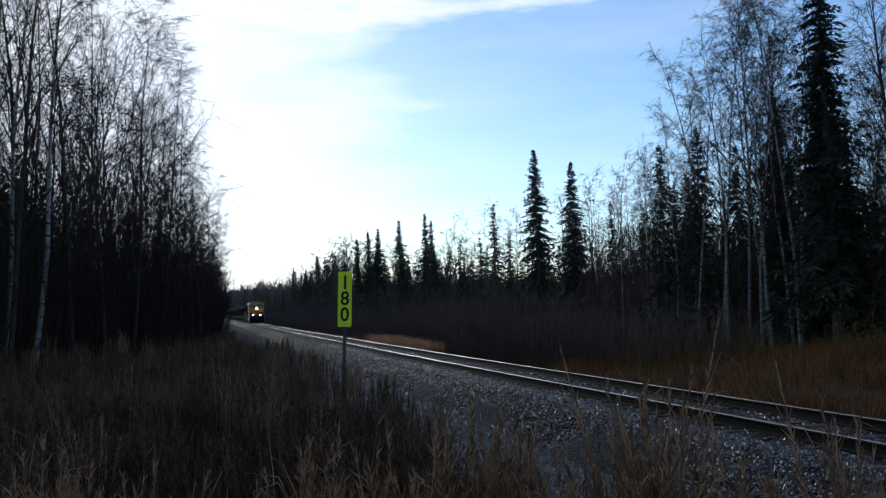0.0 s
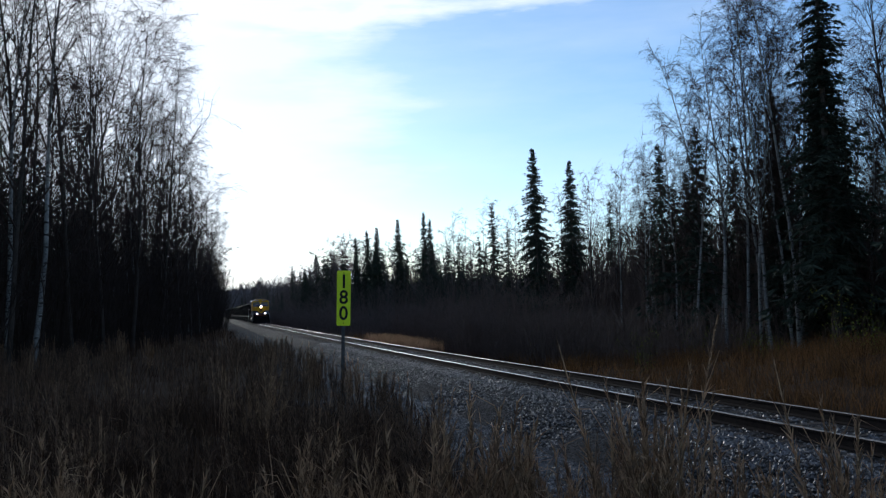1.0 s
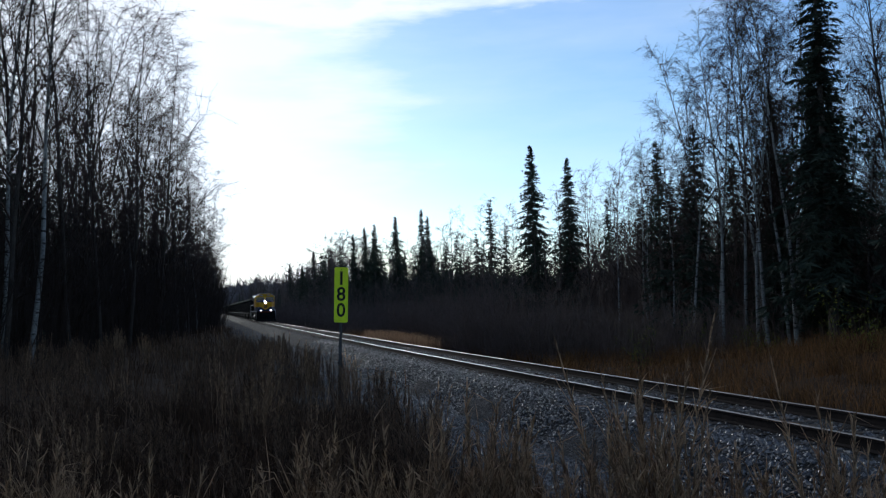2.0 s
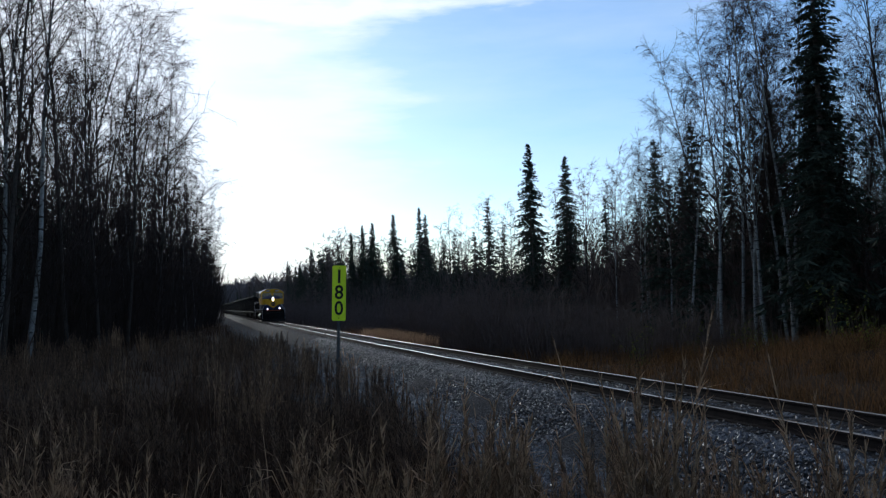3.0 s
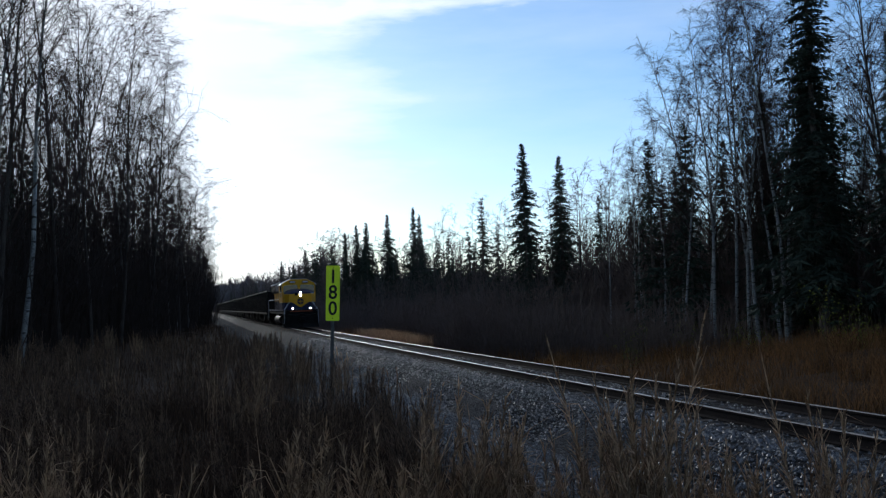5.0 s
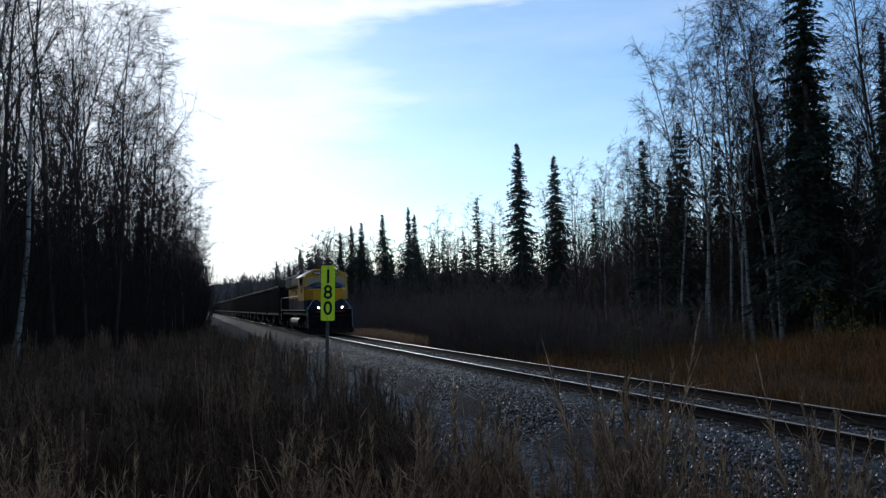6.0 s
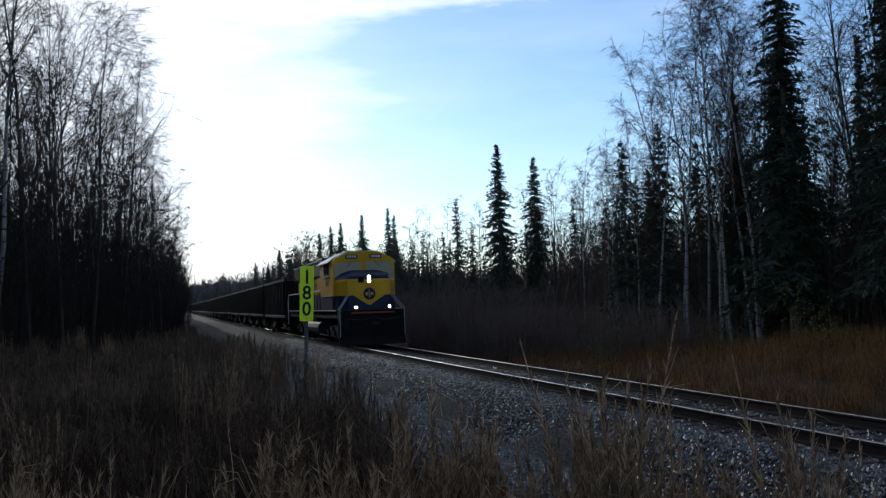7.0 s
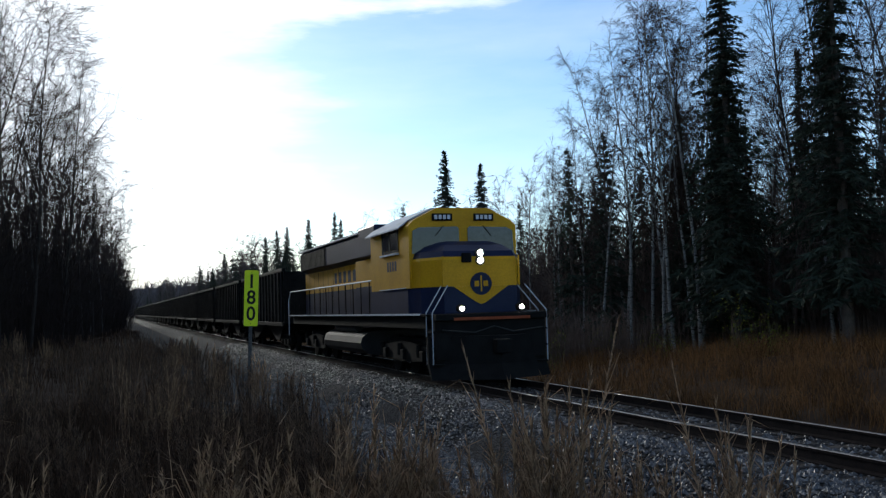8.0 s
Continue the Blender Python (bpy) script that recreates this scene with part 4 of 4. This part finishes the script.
def build_track():
    track = tagged(new("railway_track"), "single railway track with worn bright rails on ballast", "railway track", kind="structure")
    for s in (-0.7525, 0.7525):
        rail = along("rail", RAIL_OUT, TRACK + s, LINE_Y, RAIL_WEB, track, "rust-brown steel rail")
        along("railhead", HEAD_OUT, TRACK + s, LINE_Y, RAIL_TOP, rail, "polished running surface")
    bm = boxes((-1.3, 1.3, -0.115, 0.115, -0.37, -0.185), bevel=0.012)
    first = part("tie", bm, TIE, track, "weathered timber tie")
    rng = random.Random(3)
    y = 6.0
    ties = 0
    while ties < 240:
        ob = first if ties == 0 else new("tie", first.data)
        ob.parent = track
        ob.matrix_basis = pose(TRACK + rng.uniform(-0.04, 0.04), y + rng.uniform(-0.02, 0.02), float(rise(y)) + rng.uniform(-0.006, 0.004), 0, 0, rng.uniform(-0.8, 0.8))
        y += 0.51
        ties += 1
    rest = bmesh.new()
    for k in range(160):
        yy = y + k * 0.51
        r = float(rise(yy))
        box(rest, TRACK - 1.3, TRACK + 1.3, yy - 0.115, yy + 0.115, r - 0.37, r - 0.187)
    for k in range(60):
        yy = 5.5 - k * 0.51
        box(rest, TRACK - 1.3, TRACK + 1.3, yy - 0.115, yy + 0.115, -0.37, -0.185)
    tagged(part("far_ties", rest, TIE, track), kind="stuff")
    # ballast bed
    xs = np.concatenate([np.linspace(-3.35, -1.75, 12), np.linspace(-1.6, 1.6, 14), np.linspace(1.75, 3.35, 12)])
    zs = np.interp(xs, (-3.35, -1.75, -1.5, 1.5, 1.75, 3.35), (-1.0, -0.22, -0.193, -0.193, -0.22, -1.0))
    ys = np.concatenate([np.arange(-60, 6, 2.0), np.arange(6, 60, 0.25), np.arange(60, 200, 2.0), np.arange(200, 901, 14.0)])
    gx, gy = np.meshgrid(xs, ys)
    rg = np.random.default_rng(4)
    wob = rg.normal(0, 0.012, gx.shape) + 0.05 * np.sin(gy * 0.9) * (np.abs(gx) > 2.2)
    verts = np.stack([gx + TRACK, gy, zs[None, :] + rise(gy) + wob], -1).reshape(-1, 3)
    nx = len(xs)
    i, j = np.meshgrid(np.arange(nx - 1), np.arange(len(ys) - 1))
    k = (j * nx + i).reshape(-1)
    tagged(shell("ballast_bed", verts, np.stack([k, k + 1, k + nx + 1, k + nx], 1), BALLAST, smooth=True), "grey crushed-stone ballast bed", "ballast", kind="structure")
    # loose stones
    n = 34000
    y = 7 + 60 * rg.random(n) ** 1.7
    d = np.where(rg.random(n) < 0.68, -rg.uniform(1.2, 3.3, n), rg.uniform(-1.2, 2.6, n))
    z = np.interp(d, (-3.35, -1.75, -1.5, 1.5, 1.75, 3.35), (-1.0, -0.22, -0.193, -0.193, -0.22, -1.0)) + rise(y) + 0.004
    size = rg.uniform(0.018, 0.046, n)
    m = 24000
    y2 = 5.5 + 30 * rg.random(m) ** 1.5
    x2 = apron_edge(y2) + (6.1 - apron_edge(y2)) * rg.random(m)
    n, y, d = n + m, np.concatenate([y, y2]), np.concatenate([d, x2 - TRACK])
    z, size = np.concatenate([z, land(x2, y2) + 0.072]), np.concatenate([size, rg.uniform(0.012, 0.034, m)])
    octa = np.array([(1, 0, 0), (-1, 0, 0), (0, 1, 0), (0, -1, 0), (0, 0, 0.8), (0, 0, -0.8)], float)
    v = octa[None] * size[:, None, None] * rg.uniform(0.6, 1.3, (n, 6, 1))
    a = rg.uniform(0, 6.28, n)
    c, s = np.cos(a)[:, None], np.sin(a)[:, None]
    v = np.stack([v[..., 0] * c - v[..., 1] * s, v[..., 0] * s + v[..., 1] * c + v[..., 2] * 0.3, v[..., 2]], -1)
    v += np.stack([TRACK + d, y, z], 1)[:, None]
    f = np.array([(0, 2, 4), (2, 1, 4), (1, 3, 4), (3, 0, 4), (2, 0, 5), (1, 2, 5), (3, 1, 5), (0, 3, 5)])
    faces = (np.arange(n)[:, None, None] * 6 + f[None]).reshape(-1, 3)
    tagged(shell("ballast_stones", v.reshape(-1, 3), faces, STONE), "loose grey crushed stones", "ballast", kind="stuff")


build_track()


# ---- train ----
def wheelset(name, y, parent, r=0.5):
    bm = bmesh.new()
    for s in (-1, 1):
        rod(bm, (s * 0.69, y, r), (s * 0.82, y, r), r, 20)
        rod(bm, (s * 0.66, y, r), (s * 0.69, y, r), r + 0.025, 20)
    rod(bm, (-0.95, y, r), (0.95, y, r), 0.08, 10)
    return part(name, bm, BLACK, parent)


def side_frame(parent, y0, y1, z=0.55):
    for s in (-1, 1):
        bm = bmesh.new()
        mid = (y0 + y1) / 2
        prism(bm, [(y0 - 0.3, z - 0.12), (y0 - 0.3, z + 0.2), (mid - 0.5, z + 0.34), (mid + 0.5, z + 0.34), (y1 + 0.3, z + 0.2), (y1 + 0.3, z - 0.12), (mid + 0.4, z - 0.22), (mid - 0.4, z - 0.22)], "x", s * 0.95, s * 1.12)
        for y in (y0, mid, y1):
            box(bm, s * 1.10, s * 1.22, y - 0.14, y + 0.14, z - 0.16, z + 0.12, bevel=0.02)
            rod(bm, (s * 1.16, y + 0.32, z - 0.05), (s * 1.16, y + 0.32, z + 0.28), 0.08, 8)
        part("side_frame", bm, BLACK, parent)


def build_loco():
    loco = thing("locomotive", "yellow and dark blue diesel freight locomotive with lit headlights", "locomotive")
    P = lambda name, bm, m, label="", under=loco: part(name, bm, m, under, label)
    # underframe
    P("underframe", boxes((-1.42, 1.42, 0.9, 20.3, 1.30, 1.62), bevel=0.02), BLACK)
    walkway = P("walkway", boxes((-1.55, 1.55, 0.5, 20.9, 1.625, 1.665)), BLACK)
    for s in (-1, 1):
        P("walkway_edge", boxes((s * 1.552, s * 1.572, 0.95, 20.6, 1.64, 1.69)), PALE, "pale grey edge stripe", walkway)
    # nose: three painted bands
    def ring(z, w, front, back=2.15):
        return [(-1.46 * w, back, z), (-1.36 * w, front + 0.72, z), (-0.98 * w, front, z), (0.98 * w, front, z), (1.36 * w, front + 0.72, z), (1.46 * w, back, z)]
    nose = P("nose", loft(bmesh.new(), [ring(1.67, 1.0, 0.72), ring(2.34, 1.0, 0.72)]), BLUE, "dark blue lower nose")
    P("nose_band", loft(bmesh.new(), [ring(2.343, 1.0, 0.72), ring(3.02, 1.0, 0.75), ring(3.09, 0.985, 0.79)]), YELLOW, "yellow band round the nose", nose)
    P("nose_top", loft(bmesh.new(), [ring(3.093, 0.985, 0.79), ring(3.24, 0.95, 0.88), ring(3.40, 0.80, 1.15), ring(3.53, 0.60, 1.60, 2.15)]), BLUE, "dark blue nose top", nose)
    bm = prism(bmesh.new(), [(-0.74, 2.34), (0.74, 2.34), (0.12, 1.93), (0.0, 1.88), (-0.12, 1.93)], "y", 0.705, 0.718)
    P("chevron", bm, YELLOW, "yellow painted chevron", nose)
    emblem = P("emblem", rods([((0, 0.690, 2.40), (0, 0.704, 2.40))], 0.285, 28), BLUE, "dark round emblem", nose)
    P("emblem_mark", boxes((-0.18, -0.06, 0.684, 0.691, 2.33, 2.47), (0.06, 0.18, 0.684, 0.691, 2.33, 2.47), (-0.018, 0.018, 0.684, 0.691, 2.20, 2.60)), YELLOW, "", emblem)
    P("nose_grab_box", boxes((-0.50, -0.24, 0.66, 0.74, 2.94, 3.18), bevel=0.02), BLACK, "", nose)
    for z in (2.985, 3.175):
        h = P("headlight", rods([((0, 0.70, z), (0, 0.80, z))], 0.12, 18), POST)
        P("headlight_lens", rods([((0, 0.690, z), (0, 0.702, z))], 0.070, 18), LAMP, "glowing lens", h)
    # cab
    shape = [(-1.5, 1.67), (-1.5, 3.98), (-1.36, 4.12), (-0.72, 4.44), (0.72, 4.44), (1.36, 4.12), (1.5, 3.98), (1.5, 1.67)]
    low = [(-1.5, 1.67), (-1.5, 2.34), (1.5, 2.34), (1.5, 1.67)]
    high = [(-1.5, 2.343)] + shape[1:7] + [(1.5, 2.343)]
    cab = P("cab", prism(bmesh.new(), high, "y", 1.95, 6.0), YELLOW, "yellow cab")
    P("cab_skirt", prism(bmesh.new(), low, "y", 2.15, 6.0), BLUE, "dark blue lower cab", cab)
    roof = [(-1.66, 3.96), (-1.40, 4.16), (-0.74, 4.485), (0.74, 4.485), (1.40, 4.16), (1.66, 3.96), (1.66, 3.92), (1.40, 4.122), (0.72, 4.443), (-0.72, 4.443), (-1.40, 4.122), (-1.66, 3.92)]
    # the roof's bright slopes are put into the sheet's pale colour
    P("cab_roof", prism(bmesh.new(), roof, "y", 2.35, 6.05), LIT_ROOF_RAIL_GREY, "roof sheet, pale grey for the light on its slopes", cab)
    for s in (-1, 1):
        w = P("windshield", prism(bmesh.new(), [(s * 0.12, 3.36), (s * 0.12, 3.90), (s * 0.18, 3.95), (s * 1.22, 3.93), (s * 1.40, 3.84), (s * 1.43, 3.24), (s * 1.15, 3.22)], "y", 1.925, 1.947), GLASS, "dark glass", cab)
        P("wiper", rods([((s * 0.55, 1.915, 3.97), (s * 0.78, 1.915, 3.70))], 0.012, 6), BLACK, "", w)
        nb = P("number_board", boxes((s * 0.30, s * 0.86, 1.90, 1.949, 4.10, 4.29), bevel=0.01), BLACK, "", cab)
        for k in range(4):
            P("number_bar", boxes((s * (0.36 + 0.12 * k), s * (0.44 + 0.12 * k), 1.892, 1.899, 4.14, 4.25)), PALE, "", nb)
        win = P("side_window", boxes((s * 1.502, s * 1.515, 3.0, 3.75, 3.42, 3.98), (s * 1.502, s * 1.515, 3.85, 4.55, 3.42, 3.98)), GLASS, "dark glass", cab)
        P("window_frame", boxes((s * 1.502, s * 1.525, 2.92, 4.63, 3.36, 3.415), (s * 1.502, s * 1.525, 2.92, 4.63, 3.985, 4.03), (s * 1.502, s * 1.525, 2.92, 2.995, 3.417, 3.983), (s * 1.502, s * 1.525, 4.555, 4.63, 3.417, 3.983), (s * 1.502, s * 1.525, 3.755, 3.845, 3.417, 3.983)), BLACK, "", win)
        P("arm_rest", boxes((s * 1.503, s * 1.60, 2.9, 4.6, 3.28, 3.33)), PALE, "", cab)
        P("road_number", boxes(*[(s * 1.501, s * 1.506, 3.2 + 0.26 * k, 3.38 + 0.26 * k, 2.85, 3.12) for k in range(4)]), BLUE, "", cab)
        P("cab_trim", boxes((s * 1.503, s * 1.55, 2.3, 4.9, 2.345, 2.37)), PALE, "pale grab rail", cab)
    # long hood in bands
    hood = P("hood", boxes((-0.92, 0.92, 6.02, 19.9, 1.67, 2.55)), BLUE, "dark blue lower hood")
    P("hood_band", boxes((-0.92, 0.92, 6.02, 19.9, 2.553, 3.40)), YELLOW, "yellow hood band", hood)
    P("hood_top", prism(bmesh.new(), [(-0.92, 3.403), (-0.92, 4.30), (-0.72, 4.42), (0.72, 4.42), (0.92, 4.30), (0.92, 3.403)], "y", 6.02, 19.9), BLUE, "dark blue upper hood", hood)
    P("equipment_box", boxes((-1.36, 1.36, 6.07, 8.2, 3.45, 4.38), bevel=0.05), BLUE, "", hood)
    P("cabinet", boxes((-1.22, 1.22, 6.07, 9.2, 1.67, 2.548)), BLUE, "dark blue equipment cabinet", hood)
    P("cabinet_band", boxes((-1.22, 1.22, 6.07, 9.2, 2.556, 3.398)), YELLOW, "yellow cabinet band", hood)
    side = [(-0.95, 3.41), (-1.22, 3.52), (-1.22, 4.20), (-1.12, 4.27), (1.12, 4.27), (1.22, 4.20), (1.22, 3.52), (0.95, 3.41)]
    P("brake_blister", prism(bmesh.new(), side, "y", 8.25, 13.9), BLUE, "dark blue dynamic brake housing", hood)
    rad = P("radiator", prism(bmesh.new(), side, "y", 14.0, 19.4), BLUE, "dark blue radiator housing", hood)
    for s in (-1, 1):
        P("grille_backing", boxes((s * 1.2205, s * 1.224, 14.1, 19.3, 3.53, 4.19)), BLACK, "black grille recess", rad)
        for k in range(20):
            P("grille_slat", boxes((s * 1.225, s * 1.245, 14.2 + 0.255 * k, 14.38 + 0.255 * k, 3.54, 4.18)), BLACK, "", rad)
        # added pale strip: the rim light on the roof edge, painted as colour
        P("roof_edge", boxes((s * 1.10, s * 1.29, 8.3, 19.4, 4.272, 4.325)), PALE, "pale strip standing for light along the roof edge", rad)
        for k in range(6):
            y = 9.7 + 0.76 * k
            P("letter_bar", boxes((s * 0.921, s * 0.927, y, y + 0.42, 2.82, 3.22)), BLUE, "", hood)
        for k in range(11):
            P("door_gap", boxes((s * 0.921, s * 0.925, 9.4 + 0.95 * k, 9.43 + 0.95 * k, 1.75, 3.38)), BLACK, "", hood)
    for k in range(3):
        P("fan", rods([((0, 15 + 1.6 * k, 4.41), (0, 15 + 1.6 * k, 4.52))], 0.62, 20), BLACK, "", rad)
    P("exhaust_stack", boxes((-0.25, 0.25, 12.6, 13.5, 4.42, 4.68), bevel=0.03), BLACK, "", hood)
    P("horn", rods([((0.1, 6.9, 4.40), (0.1, 6.9, 4.58)), ((0.1, 6.5, 4.6), (0.1, 7.2, 4.6))], 0.05, 8), BLACK)
    # handrails
    for s in (-1, 1):
        P("handrail", rods([((s * 1.5, 6.1, 2.68), (s * 1.5, 20.4, 2.68)), ((s * 1.5, 20.4, 2.68), (s * 1.5, 20.95, 2.3)), ((s * 1.5, 20.95, 2.3), (s * 1.5, 20.95, 0.8))], 0.024), PALE, "pale steel handrail")
        for k in range(14):
            y = 6.3 + 1.08 * k
            P("stanchion", rods([((s * 1.5, y, 1.66), (s * 1.5, y, 2.68))], 0.018, 6), BLACK)
        for y in (0.12, 0.62):
            P("step_rail", rods([((s * 1.5, y, 0.45), (s * 1.5, y, 1.70)), ((s * 1.5, y, 1.70), (s * 1.02, y + 0.2, 2.36))], 0.015), LIT_ROOF_RAIL_GREY, "pale steel grab rail")
        P("nose_rail", rods([((s * 1.02, 0.66, 2.36), (s * 1.02, 0.66, 3.1))], 0.018, 6), YELLOW)
        for k in range(3):
            P("step", boxes((s * 1.2, s * 1.5, 0.10, 0.66, 0.42 + 0.40 * k, 0.46 + 0.40 * k)), BLACK)
        d = P("ditch_light", rods([((s * 0.78, -0.02, 1.79), (s * 0.78, 0.16, 1.79))], 0.10, 14), BLACK)
        P("ditch_lens", rods([((s * 0.78, -0.032, 1.79), (s * 0.78, -0.018, 1.79))], 0.055, 14), DITCH, "glowing lens", d)
    # front end
    P("anticlimber", boxes((-1.45, 1.45, -0.02, 0.75, 1.50, 1.66), bevel=0.02), BLACK)
    P("bumper_stripe", boxes((-1.0, 1.0, -0.03, -0.022, 1.50, 1.57)), RED, "faded red edge")
    P("pilot", boxes((-1.45, 1.45, 0.10, 0.35, 0.55, 1.50), bevel=0.02), BLACK)
    P("plow", loft(bmesh.new(), [[(x, y + back, z) for x, y in ((-1.55, 0.22), (0.0, -0.62), (1.55, 0.22), (1.55, 0.36), (0.0, -0.44), (-1.55, 0.36))] for z, back in ((0.08, -0.12), (0.45, 0.10), (1.12, 0.16))]), BLACK, "black snow plough")
    P("coupler", boxes((-0.14, 0.14, -0.55, 0.4, 0.72, 1.02), (-0.2, 0.2, -0.75, -0.5, 0.70, 1.04), bevel=0.03), BLACK)
    P("cut_lever", rods([((-1.3, -0.06, 1.28), (-0.5, -0.10, 1.20)), ((-0.5, -0.10, 1.20), (0.0, -0.12, 1.34)), ((0.0, -0.12, 1.34), (0.5, -0.10, 1.20)), ((0.5, -0.10, 1.20), (1.3, -0.06, 1.28))], 0.016, 6), TANK)
    # below the frame
    tank = [(s * (0.95 + 0.47 * math.cos(a)), 0.77 + 0.38 * math.sin(a)) for s, angles in ((1, (-90, -60, -30, 0, 30, 60, 90)), (-1, (90, 60, 30, 0, -30, -60, -90))) for a in (radians(q) for q in angles)]
    P("fuel_tank", prism(bmesh.new(), tank, "y", 7.9, 13.7), TANK, "grey fuel tank")
    for s in (-1, 1):
        P("air_tank", rods([((s * 1.2, 9.0, 1.25), (s * 1.2, 12.0, 1.25))], 0.14, 14), TANK)
    for y0 in (2.1, 14.6):
        truck = P("truck", boxes((-0.9, 0.9, y0 - 0.4, y0 + 4.2, 0.75, 1.0)), BLACK)
        side_frame(truck, y0, y0 + 3.7, 0.58)
        for k in range(3):
            wheelset("wheelset", y0 + 1.85 * k, truck, 0.53)
    return loco


def build_hopper():
    car = thing("hopper_car", "black steel open-top coal hopper car with side ribs", "railway car", "coal hopper cars")
    P = lambda name, bm, m, label="", under=car: part(name, bm, m, under, label)
    L = 15.4
    bm = bmesh.new()
    prism(bm, [(-1.50, 1.30), (-1.50, 3.66), (-1.46, 3.66), (-1.46, 1.34), (1.46, 1.34), (1.46, 3.66), (1.50, 3.66), (1.50, 1.30)], "y", 0.3, L - 0.3)
    body = P("body", bm, CAR_STEEL, "black steel body")
    for y in (0.26, L - 0.30):
        P("end_wall", boxes((-1.5, 1.5, y, y + 0.04, 1.3, 3.66)), CAR_STEEL, "", body)
    P("hopper_bay", prism(bmesh.new(), [(2.0, 1.30), (3.4, 0.45), (4.2, 0.45), (7.7, 1.29), (11.2, 0.45), (12.0, 0.45), (L - 2.0, 1.30)], "x", -1.25, 1.25), CAR_STEEL, "", body)
    for s in (-1, 1):
        P("top_rail", boxes((s * 1.44, s * 1.60, 0.2, L - 0.2, 3.66, 3.80), bevel=0.015), CAR_STEEL, "", body)
        P("side_sill", boxes((s * 1.50, s * 1.60, 0.1, L - 0.1, 1.18, 1.36), bevel=0.015), CAR_STEEL, "", body)
        for k in range(15):
            y = 0.42 + k * (L - 0.84) / 14
            P("rib", boxes((s * 1.502, s * 1.59, y - 0.05, y + 0.05, 1.365, 3.655)), CAR_STEEL, "", body)
        for y in (0.2, L - 0.2):
            P("ladder", rods([((s * 1.62, y, 1.0), (s * 1.62, y, 3.6)), ((s * 1.22, y, 1.0), (s * 1.22, y, 3.6))] + [((s * 1.62, y, 1.1 + 0.36 * k), (s * 1.22, y, 1.1 + 0.36 * k)) for k in range(7)], 0.014, 5), CAR_STEEL, "", body)
    rng = np.random.default_rng(6)
    xs, ys = np.linspace(-1.455, 1.455, 7), np.linspace(0.32, L - 0.32, 30)
    gx, gy = np.meshgrid(xs, ys)
    gz = 3.45 + 0.22 * np.cos(gx) * (0.7 + 0.3 * np.sin(gy * 0.8)) + rng.normal(0, 0.03, gx.shape)
    i, j = np.meshgrid(np.arange(6), np.arange(29))
    k = (j * 7 + i).reshape(-1)
    shell("coal_load", np.stack([gx, gy, gz], -1).reshape(-1, 3), np.stack([k, k + 1, k + 8, k + 7], 1), COAL, body, "heaped coal")
    P("coupler", boxes((-0.12, 0.12, -0.55, 0.4, 0.72, 1.0), (-0.12, 0.12, L - 0.4, L + 0.55, 0.72, 1.0)), BLACK)
    for y0 in (1.2, L - 3.0):
        truck = P("truck", boxes((-0.85, 0.85, y0 + 0.5, y0 + 1.3, 0.6, 0.95)), BLACK)
        side_frame(truck, y0, y0 + 1.8, 0.46)
        for k in range(2):
            wheelset("wheelset", y0 + 1.8 * k, truck, 0.46)
    return car


LOCO = build_loco()
CARS = [build_hopper()]
for _ in range(21):
    CARS.append(copy_thing(CARS[0], Matrix.Identity(4)))


# ---- what moves ----
# seconds and the y of the locomotive's front
TRAIN = ((0.0, 205.6), (1.0, 182.6), (1.5, 171.1), (3.5, 123.9), (4.5, 100.9), (6.5, 55.6), (7.0, 44.7), (7.5, 33.7), (8.0, 22.8))


def motions():
    def at(y, length):
        za, zb = float(rise(y)), float(rise(y + length))
        return pose(TRACK, y, za, math.degrees(math.atan2(zb - za, length)), 0, 0)
    walk(LOCO, [(t, at(y, 20.0)) for t, y in TRAIN])
    for i, car in enumerate(CARS):
        walk(car, [(t, at(y + 21.9 + 16.5 * i, 15.4)) for t, y in TRAIN])


motions()
